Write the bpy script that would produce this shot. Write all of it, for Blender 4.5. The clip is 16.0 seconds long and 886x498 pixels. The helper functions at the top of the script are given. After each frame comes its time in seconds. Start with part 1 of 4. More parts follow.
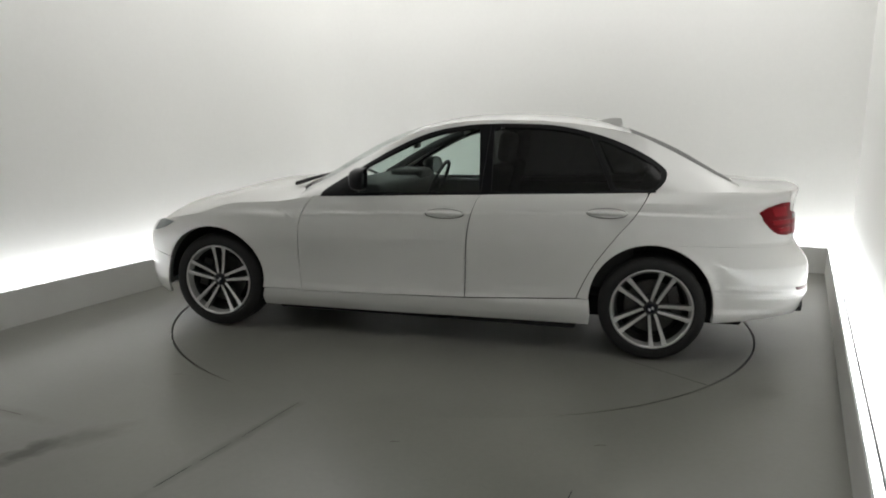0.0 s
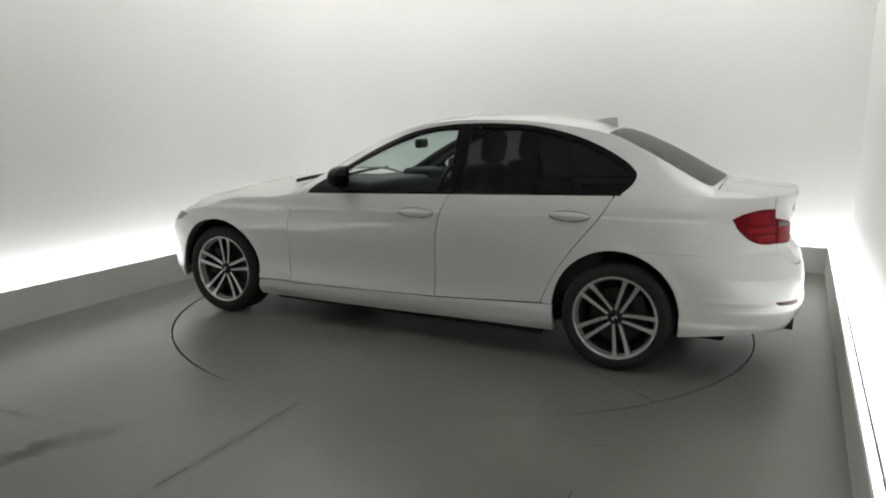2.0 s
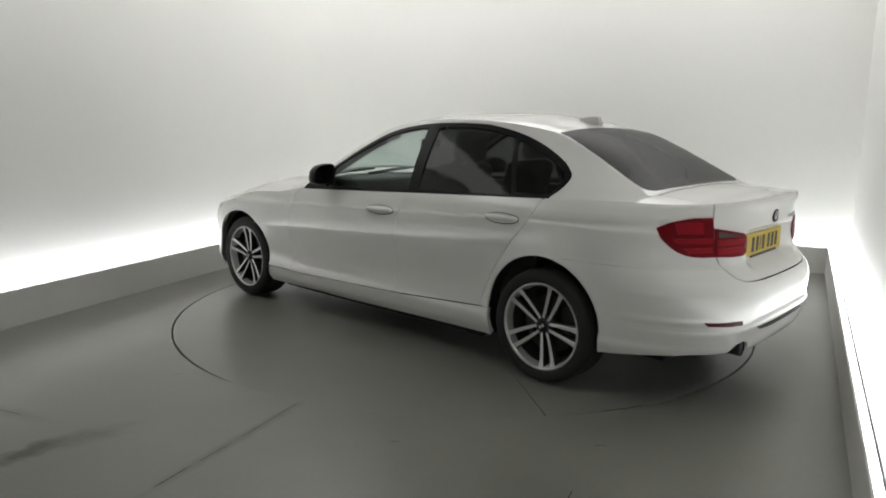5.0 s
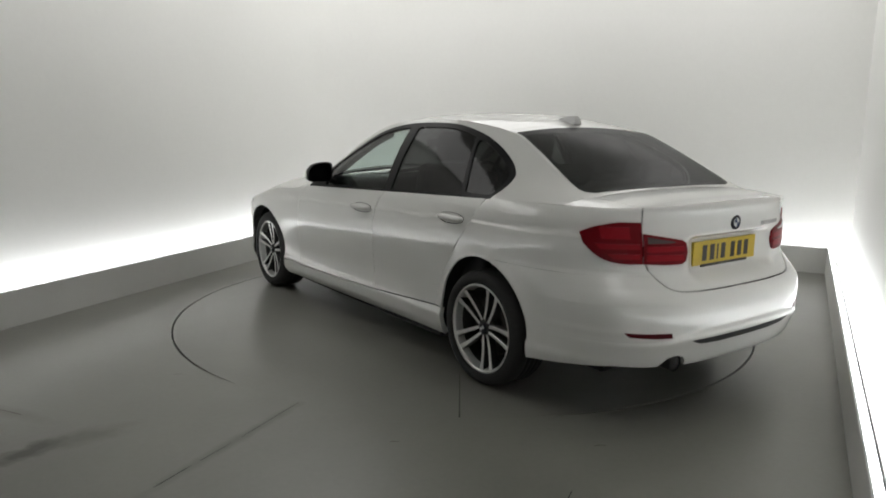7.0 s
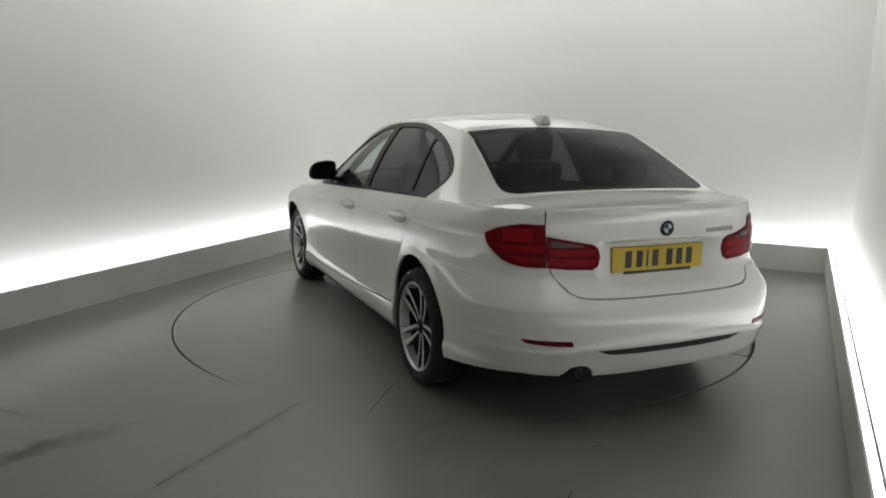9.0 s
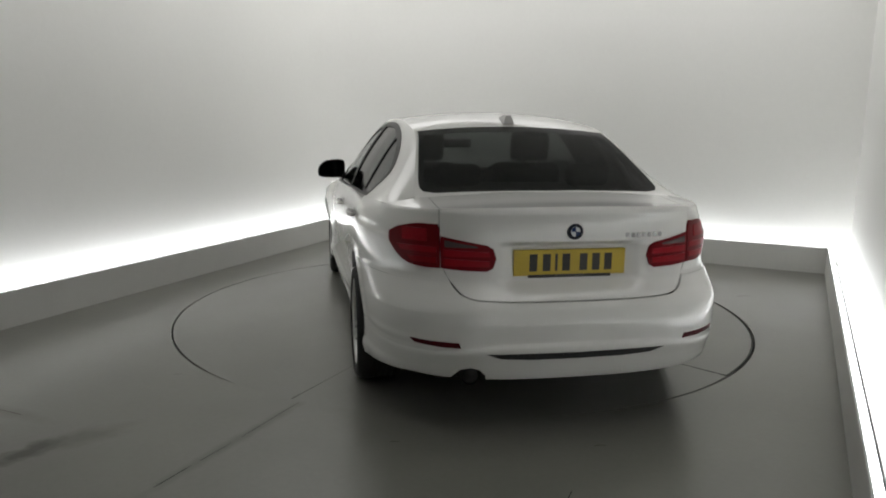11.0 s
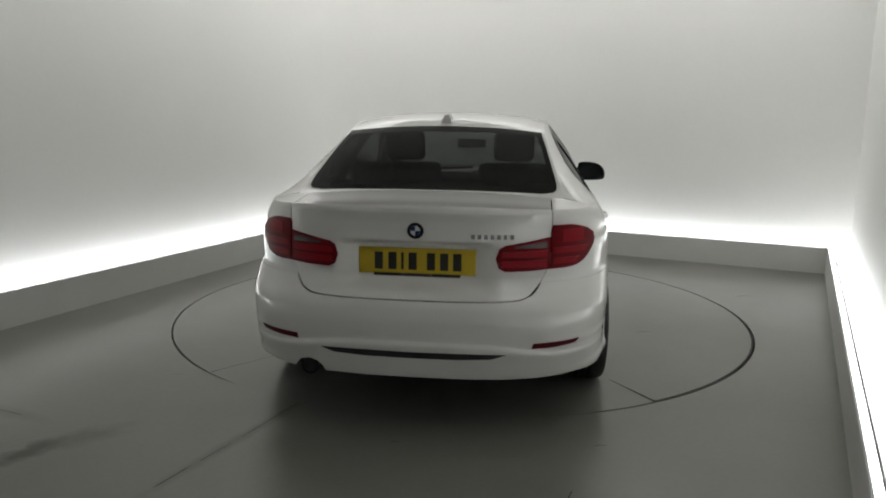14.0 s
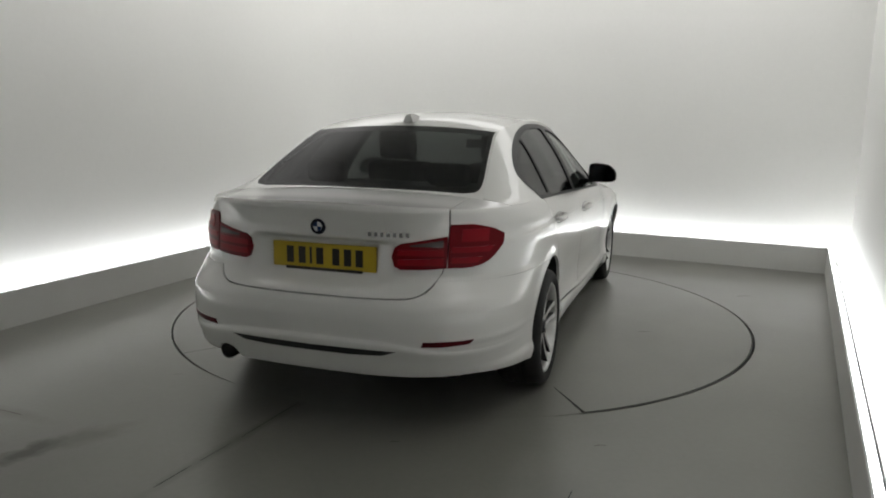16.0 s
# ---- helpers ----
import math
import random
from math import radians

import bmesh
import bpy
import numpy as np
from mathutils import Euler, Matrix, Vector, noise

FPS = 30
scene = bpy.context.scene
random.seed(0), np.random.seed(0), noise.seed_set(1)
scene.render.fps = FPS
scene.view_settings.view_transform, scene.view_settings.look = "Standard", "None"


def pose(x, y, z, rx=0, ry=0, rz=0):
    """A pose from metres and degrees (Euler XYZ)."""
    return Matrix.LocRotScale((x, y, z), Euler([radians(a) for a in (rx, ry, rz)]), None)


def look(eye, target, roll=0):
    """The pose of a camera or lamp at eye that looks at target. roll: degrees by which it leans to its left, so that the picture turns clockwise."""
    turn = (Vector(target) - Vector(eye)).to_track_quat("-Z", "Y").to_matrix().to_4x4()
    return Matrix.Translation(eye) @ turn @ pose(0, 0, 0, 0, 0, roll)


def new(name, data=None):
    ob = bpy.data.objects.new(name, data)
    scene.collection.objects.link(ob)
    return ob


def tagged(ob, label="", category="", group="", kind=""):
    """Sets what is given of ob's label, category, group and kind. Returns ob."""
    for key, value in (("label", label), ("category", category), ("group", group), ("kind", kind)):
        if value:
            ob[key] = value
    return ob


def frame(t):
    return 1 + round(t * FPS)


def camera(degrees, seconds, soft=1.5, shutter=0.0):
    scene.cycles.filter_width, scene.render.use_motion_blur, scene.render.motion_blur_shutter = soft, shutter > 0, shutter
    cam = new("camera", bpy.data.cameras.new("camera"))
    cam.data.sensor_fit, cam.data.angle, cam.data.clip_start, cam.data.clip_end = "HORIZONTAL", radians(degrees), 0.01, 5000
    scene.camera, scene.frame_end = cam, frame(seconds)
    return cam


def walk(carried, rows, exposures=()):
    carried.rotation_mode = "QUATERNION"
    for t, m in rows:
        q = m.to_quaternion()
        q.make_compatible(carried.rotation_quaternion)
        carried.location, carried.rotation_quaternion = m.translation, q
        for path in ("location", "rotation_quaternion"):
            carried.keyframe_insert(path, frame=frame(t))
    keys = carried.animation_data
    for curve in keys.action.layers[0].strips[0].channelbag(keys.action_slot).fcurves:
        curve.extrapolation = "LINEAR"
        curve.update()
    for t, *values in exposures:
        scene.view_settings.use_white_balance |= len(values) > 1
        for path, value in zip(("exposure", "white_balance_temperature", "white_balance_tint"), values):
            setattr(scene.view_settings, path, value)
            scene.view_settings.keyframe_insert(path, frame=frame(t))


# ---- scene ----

# ---------------------------------------------------------------- camera
cam = camera(64.53, 16.0, soft=1.9)
EYE = (0.0, -5.1998, 1.3720)
AIM = (-0.13077, -0.27768, 0.50264)
CAMERA_ROWS = [(0.0, look(EYE, AIM, 0.68)), (16.0, look(EYE, AIM, 0.68))]
walk(cam, CAMERA_ROWS, exposures=[(0.0, 0.12), (3.5, 0.12), (7.0, -0.06), (9.0, -0.15), (12.5, -0.32), (14.5, -0.25), (16.0, -0.17)])

# ---------------------------------------------------------------- world and room light
world = bpy.data.worlds.new("dark_surround")
scene.world = world
world.use_nodes = True
world.node_tree.nodes["Background"].inputs[0].default_value = (0.9, 0.95, 1.0, 1)
world.node_tree.nodes["Background"].inputs[1].default_value = 0.02
TROUGH_GLOW = 7.6      # strip lights behind the kerbs
CEILING_FILL_GLOW = 1.76         # unseen luminous ceiling bands, added to light the upper walls


# ---------------------------------------------------------------- materials
def material(name, color, rough=0.5, metal=0.0, spec=0.5, coat=0.0, grain=0.0, grain_scale=40.0, stain=0.0, stain_scale=1.5,
             bump=0.0, bump_scale=60.0, rough_var=0.0, emit=0.0):
    m = bpy.data.materials.new(name)
    m.use_nodes = True
    nt = m.node_tree
    b = nt.nodes["Principled BSDF"]
    b.inputs["Base Color"].default_value = (*color, 1)
    b.inputs["Roughness"].default_value = rough
    b.inputs["Metallic"].default_value = metal
    b.inputs["Specular IOR Level"].default_value = spec
    if coat:
        b.inputs["Coat Weight"].default_value = coat
        b.inputs["Coat Roughness"].default_value = 0.04
    if emit:
        b.inputs["Emission Color"].default_value = (*color, 1)
        b.inputs["Emission Strength"].default_value = emit
    tc = nt.nodes.new("ShaderNodeTexCoord")

    def noise_node(scale, detail=4.0):
        n = nt.nodes.new("ShaderNodeTexNoise")
        n.inputs["Scale"].default_value = scale
        n.inputs["Detail"].default_value = detail
        nt.links.new(tc.outputs["Object"], n.inputs["Vector"])
        return n

    if grain or stain:
        last = None
        for amount, scale in ((stain, stain_scale), (grain, grain_scale)):
            if not amount:
                continue
            n = noise_node(scale)
            ramp = nt.nodes.new("ShaderNodeMapRange")
            ramp.inputs["From Min"].default_value, ramp.inputs["From Max"].default_value = 0.1, 0.9
            ramp.inputs["To Min"].default_value, ramp.inputs["To Max"].default_value = 1 - amount, 1 + amount
            nt.links.new(n.outputs["Fac"], ramp.inputs["Value"])
            mul = nt.nodes.new("ShaderNodeMix")
            mul.data_type, mul.blend_type = "RGBA", "MULTIPLY"
            mul.inputs["Factor"].default_value = 1
            if last:
                nt.links.new(last, mul.inputs[6])
            else:
                mul.inputs[6].default_value = (*color, 1)
            nt.links.new(ramp.outputs["Result"], mul.inputs[7])
            last = mul.outputs[2]
        nt.links.new(last, b.inputs["Base Color"])
    if rough_var:
        n = noise_node(stain_scale * 2.3)
        ramp = nt.nodes.new("ShaderNodeMapRange")
        ramp.inputs["From Min"].default_value, ramp.inputs["From Max"].default_value = 0.1, 0.9
        ramp.inputs["To Min"].default_value, ramp.inputs["To Max"].default_value = rough - rough_var, rough + rough_var
        nt.links.new(n.outputs["Fac"], ramp.inputs["Value"])
        nt.links.new(ramp.outputs["Result"], b.inputs["Roughness"])
    if bump:
        n = noise_node(bump_scale, 6)
        bp = nt.nodes.new("ShaderNodeBump")
        bp.inputs["Strength"].default_value = bump
        bp.inputs["Distance"].default_value = 0.002
        nt.links.new(n.outputs["Fac"], bp.inputs["Height"])
        nt.links.new(bp.outputs["Normal"], b.inputs["Normal"])
    return m


def glow(name, color, strength):
    m = bpy.data.materials.new(name)
    m.use_nodes = True
    nt = m.node_tree
    nt.nodes.clear()
    out = nt.nodes.new("ShaderNodeOutputMaterial")
    e = nt.nodes.new("ShaderNodeEmission")
    e.inputs[0].default_value = (*color, 1)
    e.inputs[1].default_value = strength
    nt.links.new(e.outputs[0], out.inputs[0])
    return m


WALL = material("white_wall_paint", (0.84, 0.84, 0.82), 0.75, grain=0.015, grain_scale=25, stain=0.02, stain_scale=0.8, bump=0.05, bump_scale=180)
KERB = material("grey_white_kerb_paint", (0.62, 0.62, 0.60), 0.5, grain=0.02, grain_scale=30, stain=0.05, stain_scale=2.5, rough_var=0.06)
FLOOR = material("grey_floor_paint", (0.178, 0.178, 0.158), 0.300, grain=0.06, grain_scale=35, stain=0.22, stain_scale=0.9, bump=0.05, bump_scale=45, rough_var=0.02)
DISC = material("grey_turntable_paint", (0.174, 0.174, 0.155), 0.305, grain=0.06, grain_scale=35, stain=0.2, stain_scale=1.1, bump=0.05, bump_scale=45, rough_var=0.02)


def floor_stain(mat, x, y, turn, length, width, color, strength, soft=1.0):
    """A soft brown stain of uneven outline on a floor material."""
    nt = mat.node_tree
    b = nt.nodes["Principled BSDF"]
    tc = nt.nodes.new("ShaderNodeTexCoord")
    mp = nt.nodes.new("ShaderNodeMapping")
    mp.vector_type = "TEXTURE"
    mp.inputs["Location"].default_value = (x, y, 0)
    mp.inputs["Rotation"].default_value = (0, 0, math.radians(turn))
    mp.inputs["Scale"].default_value = (length, width, 1)
    ln = nt.nodes.new("ShaderNodeVectorMath")
    ln.operation = "LENGTH"
    nz = nt.nodes.new("ShaderNodeTexNoise")
    nz.inputs["Scale"].default_value, nz.inputs["Detail"].default_value = 11, 5
    add = nt.nodes.new("ShaderNodeMath")
    add.operation, add.inputs[1].default_value = "MULTIPLY_ADD", 1.1
    rg = nt.nodes.new("ShaderNodeMapRange")
    rg.inputs["From Min"].default_value, rg.inputs["From Max"].default_value = 0.80, 0.80 + soft
    rg.inputs["To Min"].default_value, rg.inputs["To Max"].default_value = strength, 0.0
    mix = nt.nodes.new("ShaderNodeMix")
    mix.data_type = "RGBA"
    mix.inputs[7].default_value = (*color, 1)
    nt.links.new(tc.outputs["Object"], mp.inputs["Vector"])
    nt.links.new(tc.outputs["Object"], nz.inputs["Vector"])
    nt.links.new(mp.outputs[0], ln.inputs[0])
    nt.links.new(nz.outputs["Fac"], add.inputs[0])
    nt.links.new(ln.outputs["Value"], add.inputs[2])
    nt.links.new(add.outputs[0], rg.inputs["Value"])
    nt.links.new(rg.outputs["Result"], mix.inputs["Factor"])
    nt.links.new(b.inputs["Base Color"].links[0].from_socket, mix.inputs[6])
    nt.links.new(mix.outputs[2], b.inputs["Base Color"])


BROWN = (0.036, 0.028, 0.022)
RUST = (0.075, 0.045, 0.030)
floor_stain(FLOOR, -1.80, -2.49, 62, 0.24, 0.10, BROWN, 1.0, 0.55)
floor_stain(FLOOR, -1.93, -2.62, 70, 0.16, 0.06, RUST, 0.8, 0.5)
floor_stain(FLOOR, -1.66, -2.35, 40, 0.22, 0.09, BROWN, 0.45)
floor_stain(FLOOR, -2.15, -2.10, 160, 0.26, 0.05, BROWN, 0.35)
floor_stain(FLOOR, -0.97, -2.33, 67, 0.55, 0.035, BROWN, 0.4)
SEAM = material("dirty_black_joint", (0.012, 0.012, 0.011), 0.8, grain=0.3, grain_scale=30)
FAINT = material("grey_filled_joint", (0.055, 0.055, 0.05), 0.6, grain=0.3, grain_scale=20)
MARK = material("brown_rubber_mark", (0.085, 0.076, 0.066), 0.5, grain=0.4, grain_scale=14)
STEEL_EDGE = material("dull_steel_edge", (0.16, 0.16, 0.16), 0.5, metal=0.3, grain=0.1)
BOUNCE_GREY = material("unseen_bounce_wall_grey", (0.33, 0.33, 0.322), 0.55, grain=0.04, stain=0.06)
STRIP = glow("cool_white_strip", (0.97, 0.985, 1.0), TROUGH_GLOW)
CEILING_FILL = glow("soft_white_ceiling_fill", (1.0, 0.99, 0.96), CEILING_FILL_GLOW)


# ---------------------------------------------------------------- mesh tools
def mesh_of(name, bm, mat, smooth=False):
    me = bpy.data.meshes.new(name)
    bm.normal_update()
    bm.to_mesh(me)
    bm.free()
    for m in (mat if isinstance(mat, (list, tuple)) else [mat]):
        me.materials.append(m)
    if smooth:
        for f in me.polygons:
            f.use_smooth = True
    return me


def part(name, bm, mat, parent=None, label="", smooth=False):
    ob = new(name, bm if isinstance(bm, bpy.types.Mesh) else mesh_of(name, bm, mat, smooth))
    if parent:
        ob.parent = parent
    if label:
        tagged(ob, label)
    return ob


def box(bm, x0, x1, y0, y1, z0, z1, m=None, bevel=0.0, seg=2):
    vs = [bm.verts.new((x, y, z)) for x in (x0, x1) for y in (y0, y1) for z in (z0, z1)]
    fs = [bm.faces.new([vs[i] for i in q]) for q in ((0, 1, 3, 2), (4, 6, 7, 5), (0, 4, 5, 1), (2, 3, 7, 6), (0, 2, 6, 4), (1, 5, 7, 3))]
    geo = vs
    if bevel:
        r = bmesh.ops.bevel(bm, geom=list({e for f in fs for e in f.edges}), offset=bevel, segments=seg, profile=0.5, affect="EDGES")
        geo = list({v for f in r["faces"] for v in f.verts} | {v for v in vs if v.is_valid})
    if m is not None:
        bmesh.ops.transform(bm, matrix=m, verts=geo)
    return geo


def prism(bm, outline, z0, z1):
    """An upright prism over a plan outline that runs counter-clockwise."""
    lo = [bm.verts.new((x, y, z0)) for x, y in outline]
    hi = [bm.verts.new((x, y, z1)) for x, y in outline]
    n = len(outline)
    for i in range(n):
        bm.faces.new((lo[i], lo[(i + 1) % n], hi[(i + 1) % n], hi[i]))
    bm.faces.new(hi)
    bm.faces.new(lo[::-1])


# ---------------------------------------------------------------- the room
def meet(a, b, c, d):
    """Where the line a-b meets the line c-d, in plan."""
    (x1, y1), (x2, y2), (x3, y3), (x4, y4) = a, b, c, d
    k = (x1 - x2) * (y3 - y4) - (y1 - y2) * (x3 - x4)
    p, q = x1 * y2 - y1 * x2, x3 * y4 - y3 * x4
    return ((p * (x3 - x4) - (x1 - x2) * q) / k, (p * (y3 - y4) - (y1 - y2) * q) / k)


def shifted(a, b, d):
    """The line a-b moved by d to the right of its way."""
    v = Vector((b[0] - a[0], b[1] - a[1])).normalized()
    return (a[0] + v.y * d, a[1] - v.x * d), (b[0] + v.y * d, b[1] - v.x * d)


# the kerbs' inner faces, counter-clockwise: right, back, left, then the unseen side behind the camera
RIGHT = ((1.30, -3.12), (3.51, 1.535))
BACK = ((3.51, 1.535), (2.09, 2.19))
LEFT = ((-1.65, 2.93), (-3.03, -0.79))
FRONT = ((-3.6, -4.55), (0.9, -6.5))
LINES = [RIGHT, BACK, LEFT, FRONT]


def ring(d):
    """The room's four corners with each side moved outwards by d."""
    ls = [shifted(a, b, d) for a, b in LINES]
    return [meet(*ls[i], *ls[(i + 1) % 4]) for i in range(4)]


KERB_H, CAP, TROUGH, HIGH = 0.25, 0.012, 0.20, 3.05
inner, cap, wall_in, wall_out = ring(0), ring(CAP), ring(TROUGH), ring(TROUGH + 0.15)
# corner i lies between side i and side i + 1
SIDES = {"right": 0, "back": 1, "left": 2, "front": 3}


def side_prism(name, side, near, far, z0, z1, mat, bevel=0.0, start=0.0, end=1.0):
    i = SIDES[side]
    a, b = (i + 3) % 4, i
    along = lambda p, q, k: (p[0] + (q[0] - p[0]) * k, p[1] + (q[1] - p[1]) * k)
    bm = bmesh.new()
    prism(bm, [along(near[a], near[b], start), along(far[a], far[b], start), along(far[a], far[b], end), along(near[a], near[b], end)], z0, z1)
    if bevel:
        top = [e for e in bm.edges if all(v.co.z > z1 - 1e-4 for v in e.verts)]
        bmesh.ops.bevel(bm, geom=top, offset=bevel, segments=2, profile=0.5, affect="EDGES")
    bmesh.ops.recalc_face_normals(bm, faces=bm.faces[:])
    return part(name, bm, mat)


for side in ("right", "back", "left"):
    tagged(side_prism("wall_" + side, side, wall_in, wall_out, -0.05, HIGH, WALL), "plain white painted studio wall, washed by light from below", "wall", kind="structure")
    tagged(side_prism("kerb_" + side, side, inner, cap, 0.0, KERB_H, KERB, 0.006), "low grey-white painted kerb along the studio wall", "kerb", kind="structure")
    tagged(side_prism("strip_edge_" + side, side, ring(CAP + 0.030), ring(CAP + 0.040), 0.2425, 0.249, STEEL_EDGE), "thin grey metal edge of the light channel", "edge strip", kind="structure")
    tagged(side_prism("light_strip_" + side, side, ring(CAP + 0.003), ring(CAP + 0.040), 0.08, 0.242, STRIP), "white strip light hidden behind the kerb", "strip light", kind="structure")

    tagged(side_prism("light_channel_" + side, side, ring(CAP + 0.041), ring(TROUGH - 0.002), 0.002, 0.07, WALL), "white painted bed of the light channel", "light channel", kind="structure")


def corner_cove(radius, n=24):
    """The rounded corner between the back wall and the left wall."""
    c = wall_in[1]
    d1 = (Vector(wall_in[0]) - Vector(c)).normalized()
    d2 = (Vector(wall_in[2]) - Vector(c)).normalized()
    half = d1.angle(d2) / 2
    mid = Vector(c) + (d1 + d2).normalized() * radius / math.sin(half)
    run = radius / math.tan(half)
    p, q = Vector(c) + d1 * run - mid, Vector(c) + d2 * run - mid
    a0 = math.atan2(p.y, p.x)
    turn = (math.atan2(q.y, q.x) - a0 + math.pi) % (2 * math.pi) - math.pi
    arc = [mid + Vector((math.cos(a0 + turn * i / n), math.sin(a0 + turn * i / n))) * (radius - 0.002) for i in range(n + 1)]
    bm = bmesh.new()
    lo = [bm.verts.new((v.x, v.y, 0.245)) for v in arc]
    hi = [bm.verts.new((v.x, v.y, HIGH)) for v in arc]
    for i in range(n):
        bm.faces.new((lo[i + 1], lo[i], hi[i], hi[i + 1]))
    return part("wall_corner", bm, WALL, smooth=True)


tagged(corner_cove(0.70), "rounded white corner of the studio wall", "wall", kind="structure")
# added wall behind the camera; its grey sets the bounce onto car and floor
tagged(side_prism("wall_front", "front", wall_in, wall_out, -0.05, HIGH, BOUNCE_GREY), "unseen grey wall added behind the camera to bounce light", "wall", kind="structure")

# out-of-view fill bands; widths and runs set for the brightness of the walls
for side, width, k0, k1 in (("left", 1.02, 0.0, 0.70), ("back", 1.02, 0.0, 1.0), ("right", 0.60, 0.22, 1.0)):
    tagged(side_prism("ceiling_fill_" + side, side, ring(-width), ring(0.05), HIGH - 0.03 - 0.004 * SIDES[side], HIGH - 0.004, CEILING_FILL, start=k0, end=k1),
           "unseen luminous ceiling band added to light the upper wall", "ceiling light", kind="structure")
bm = bmesh.new()
prism(bm, ring(TROUGH + 0.15), HIGH, HIGH + 0.15)
tagged(part("ceiling", bm, WALL), "plain white ceiling", "ceiling", kind="structure")

# floor with a round hole for the turntable
DISC_R, GAP = 2.050, 0.013


def floor_mesh():
    bm = bmesh.new()
    n = 192
    hole = [bm.verts.new(((DISC_R + GAP) * math.cos(a), (DISC_R + GAP) * math.sin(a), 0)) for a in [2 * math.pi * i / n for i in range(n)]]
    pit = [bm.verts.new((v.co.x, v.co.y, -0.12)) for v in hole]
    outer = [bm.verts.new((x, y, 0)) for x, y in ring(TROUGH + 0.1)]
    edges = [bm.edges.new((l[i], l[(i + 1) % len(l)])) for l in (hole, outer) for i in range(len(l))]
    bmesh.ops.triangle_fill(bm, edges=edges, use_beauty=True)
    for i in range(n):
        bm.faces.new((hole[i], hole[(i + 1) % n], pit[(i + 1) % n], pit[i]))
    bmesh.ops.recalc_face_normals(bm, faces=bm.faces[:])
    for f in bm.faces:
        if abs(f.normal.z) > 0.5 and f.normal.z < 0:
            f.normal_flip()
    return bm


floor = tagged(part("floor", floor_mesh(), FLOOR), "grey painted concrete floor with scuffs and joints", "floor", kind="structure")
bm = bmesh.new()
bmesh.ops.create_circle(bm, cap_ends=True, radius=DISC_R + 0.05, segments=96, matrix=pose(0, 0, -0.11))
tagged(part("turntable_pit", bm, SEAM), "dark pit under the turntable", "pit", kind="structure")


# ---------------------------------------------------------------- car materials
def glass_material(name, tint, gloss_rough=0.02, gloss=0.90):
    m = bpy.data.materials.new(name)
    m.use_nodes = True
    nt = m.node_tree
    nt.nodes.clear()
    out = nt.nodes.new("ShaderNodeOutputMaterial")
    tr = nt.nodes.new("ShaderNodeBsdfTransparent")
    tr.inputs[0].default_value = (*tint, 1)
    gl = nt.nodes.new("ShaderNodeBsdfGlossy")
    gl.inputs["Roughness"].default_value = gloss_rough
    lw = nt.nodes.new("ShaderNodeLayerWeight")
    lw.inputs[0].default_value = 0.5
    power = nt.nodes.new("ShaderNodeMath")
    power.operation, power.inputs[1].default_value = "POWER", 4.5
    gain = nt.nodes.new("ShaderNodeMath")
    gain.operation, gain.inputs[1].default_value, gain.inputs[2].default_value = "MULTIPLY_ADD", gloss, 0.028
    mix = nt.nodes.new("ShaderNodeMixShader")
    nt.links.new(lw.outputs["Facing"], power.inputs[0])
    nt.links.new(power.outputs[0], gain.inputs[0])
    nt.links.new(gain.outputs[0], mix.inputs[0])
    nt.links.new(tr.outputs[0], mix.inputs[1])
    nt.links.new(gl.outputs[0], mix.inputs[2])
    nt.links.new(mix.outputs[0], out.inputs[0])
    return m


PAINT = material("white_car_paint", (0.71, 0.71, 0.69), 0.28, coat=1.0, grain=0.008, grain_scale=300, stain=0.015, stain_scale=2.0)
FIN = material("silver_grey_paint", (0.52, 0.52, 0.51), 0.35, coat=1.0, grain=0.02)
TRIM = material("gloss_black_trim", (0.006, 0.006, 0.007), 0.32, spec=0.12, grain=0.1)
BLACK = material("matt_black_plastic", (0.016, 0.016, 0.017), 0.6, grain=0.15, grain_scale=80)
DARK = material("black_underside", (0.008, 0.008, 0.008), 0.85, grain=0.2)
RUBBER = material("black_tyre_rubber", (0.012, 0.012, 0.012), 0.78, grain=0.2, grain_scale=50, stain=0.15, stain_scale=6, bump=0.2, bump_scale=120)
ALLOY = material("silver_alloy", (0.58, 0.58, 0.57), 0.28, metal=0.65, grain=0.06, grain_scale=60, stain=0.08, stain_scale=8)
ALLOY_DARK = material("dark_grey_alloy_sides", (0.05, 0.05, 0.05), 0.4, metal=0.6, grain=0.1)
STEEL = material("brake_steel", (0.07, 0.068, 0.066), 0.45, metal=0.9, grain=0.15, grain_scale=40)
RED = material("red_lamp_lens", (0.25, 0.009, 0.016), 0.3, spec=0.08, coat=0.1, grain=0.12, grain_scale=120)
RED_DEEP = material("deep_red_lamp_lens", (0.145, 0.004, 0.008), 0.3, spec=0.08, coat=0.1, grain=0.1, grain_scale=120)
REFLECTOR = material("dark_red_reflector", (0.075, 0.004, 0.008), 0.3, spec=0.15, coat=0.15, grain=0.2, grain_scale=90)
CLEAR = material("grey_clear_lamp_lens", (0.085, 0.055, 0.055), 0.2, coat=0.5, grain=0.1)
HEADLAMP = material("headlamp_lens", (0.20, 0.22, 0.23), 0.06, coat=1.0, grain=0.1)
YELLOW = material("yellow_plate", (0.50, 0.36, 0.02), 0.4, grain=0.04, grain_scale=60, stain=0.05, stain_scale=5)
PLATE_INK = material("black_plate_ink", (0.02, 0.018, 0.012), 0.5, grain=0.1)
CHROME = material("brushed_chrome", (0.55, 0.55, 0.55), 0.2, metal=1.0, grain=0.03)
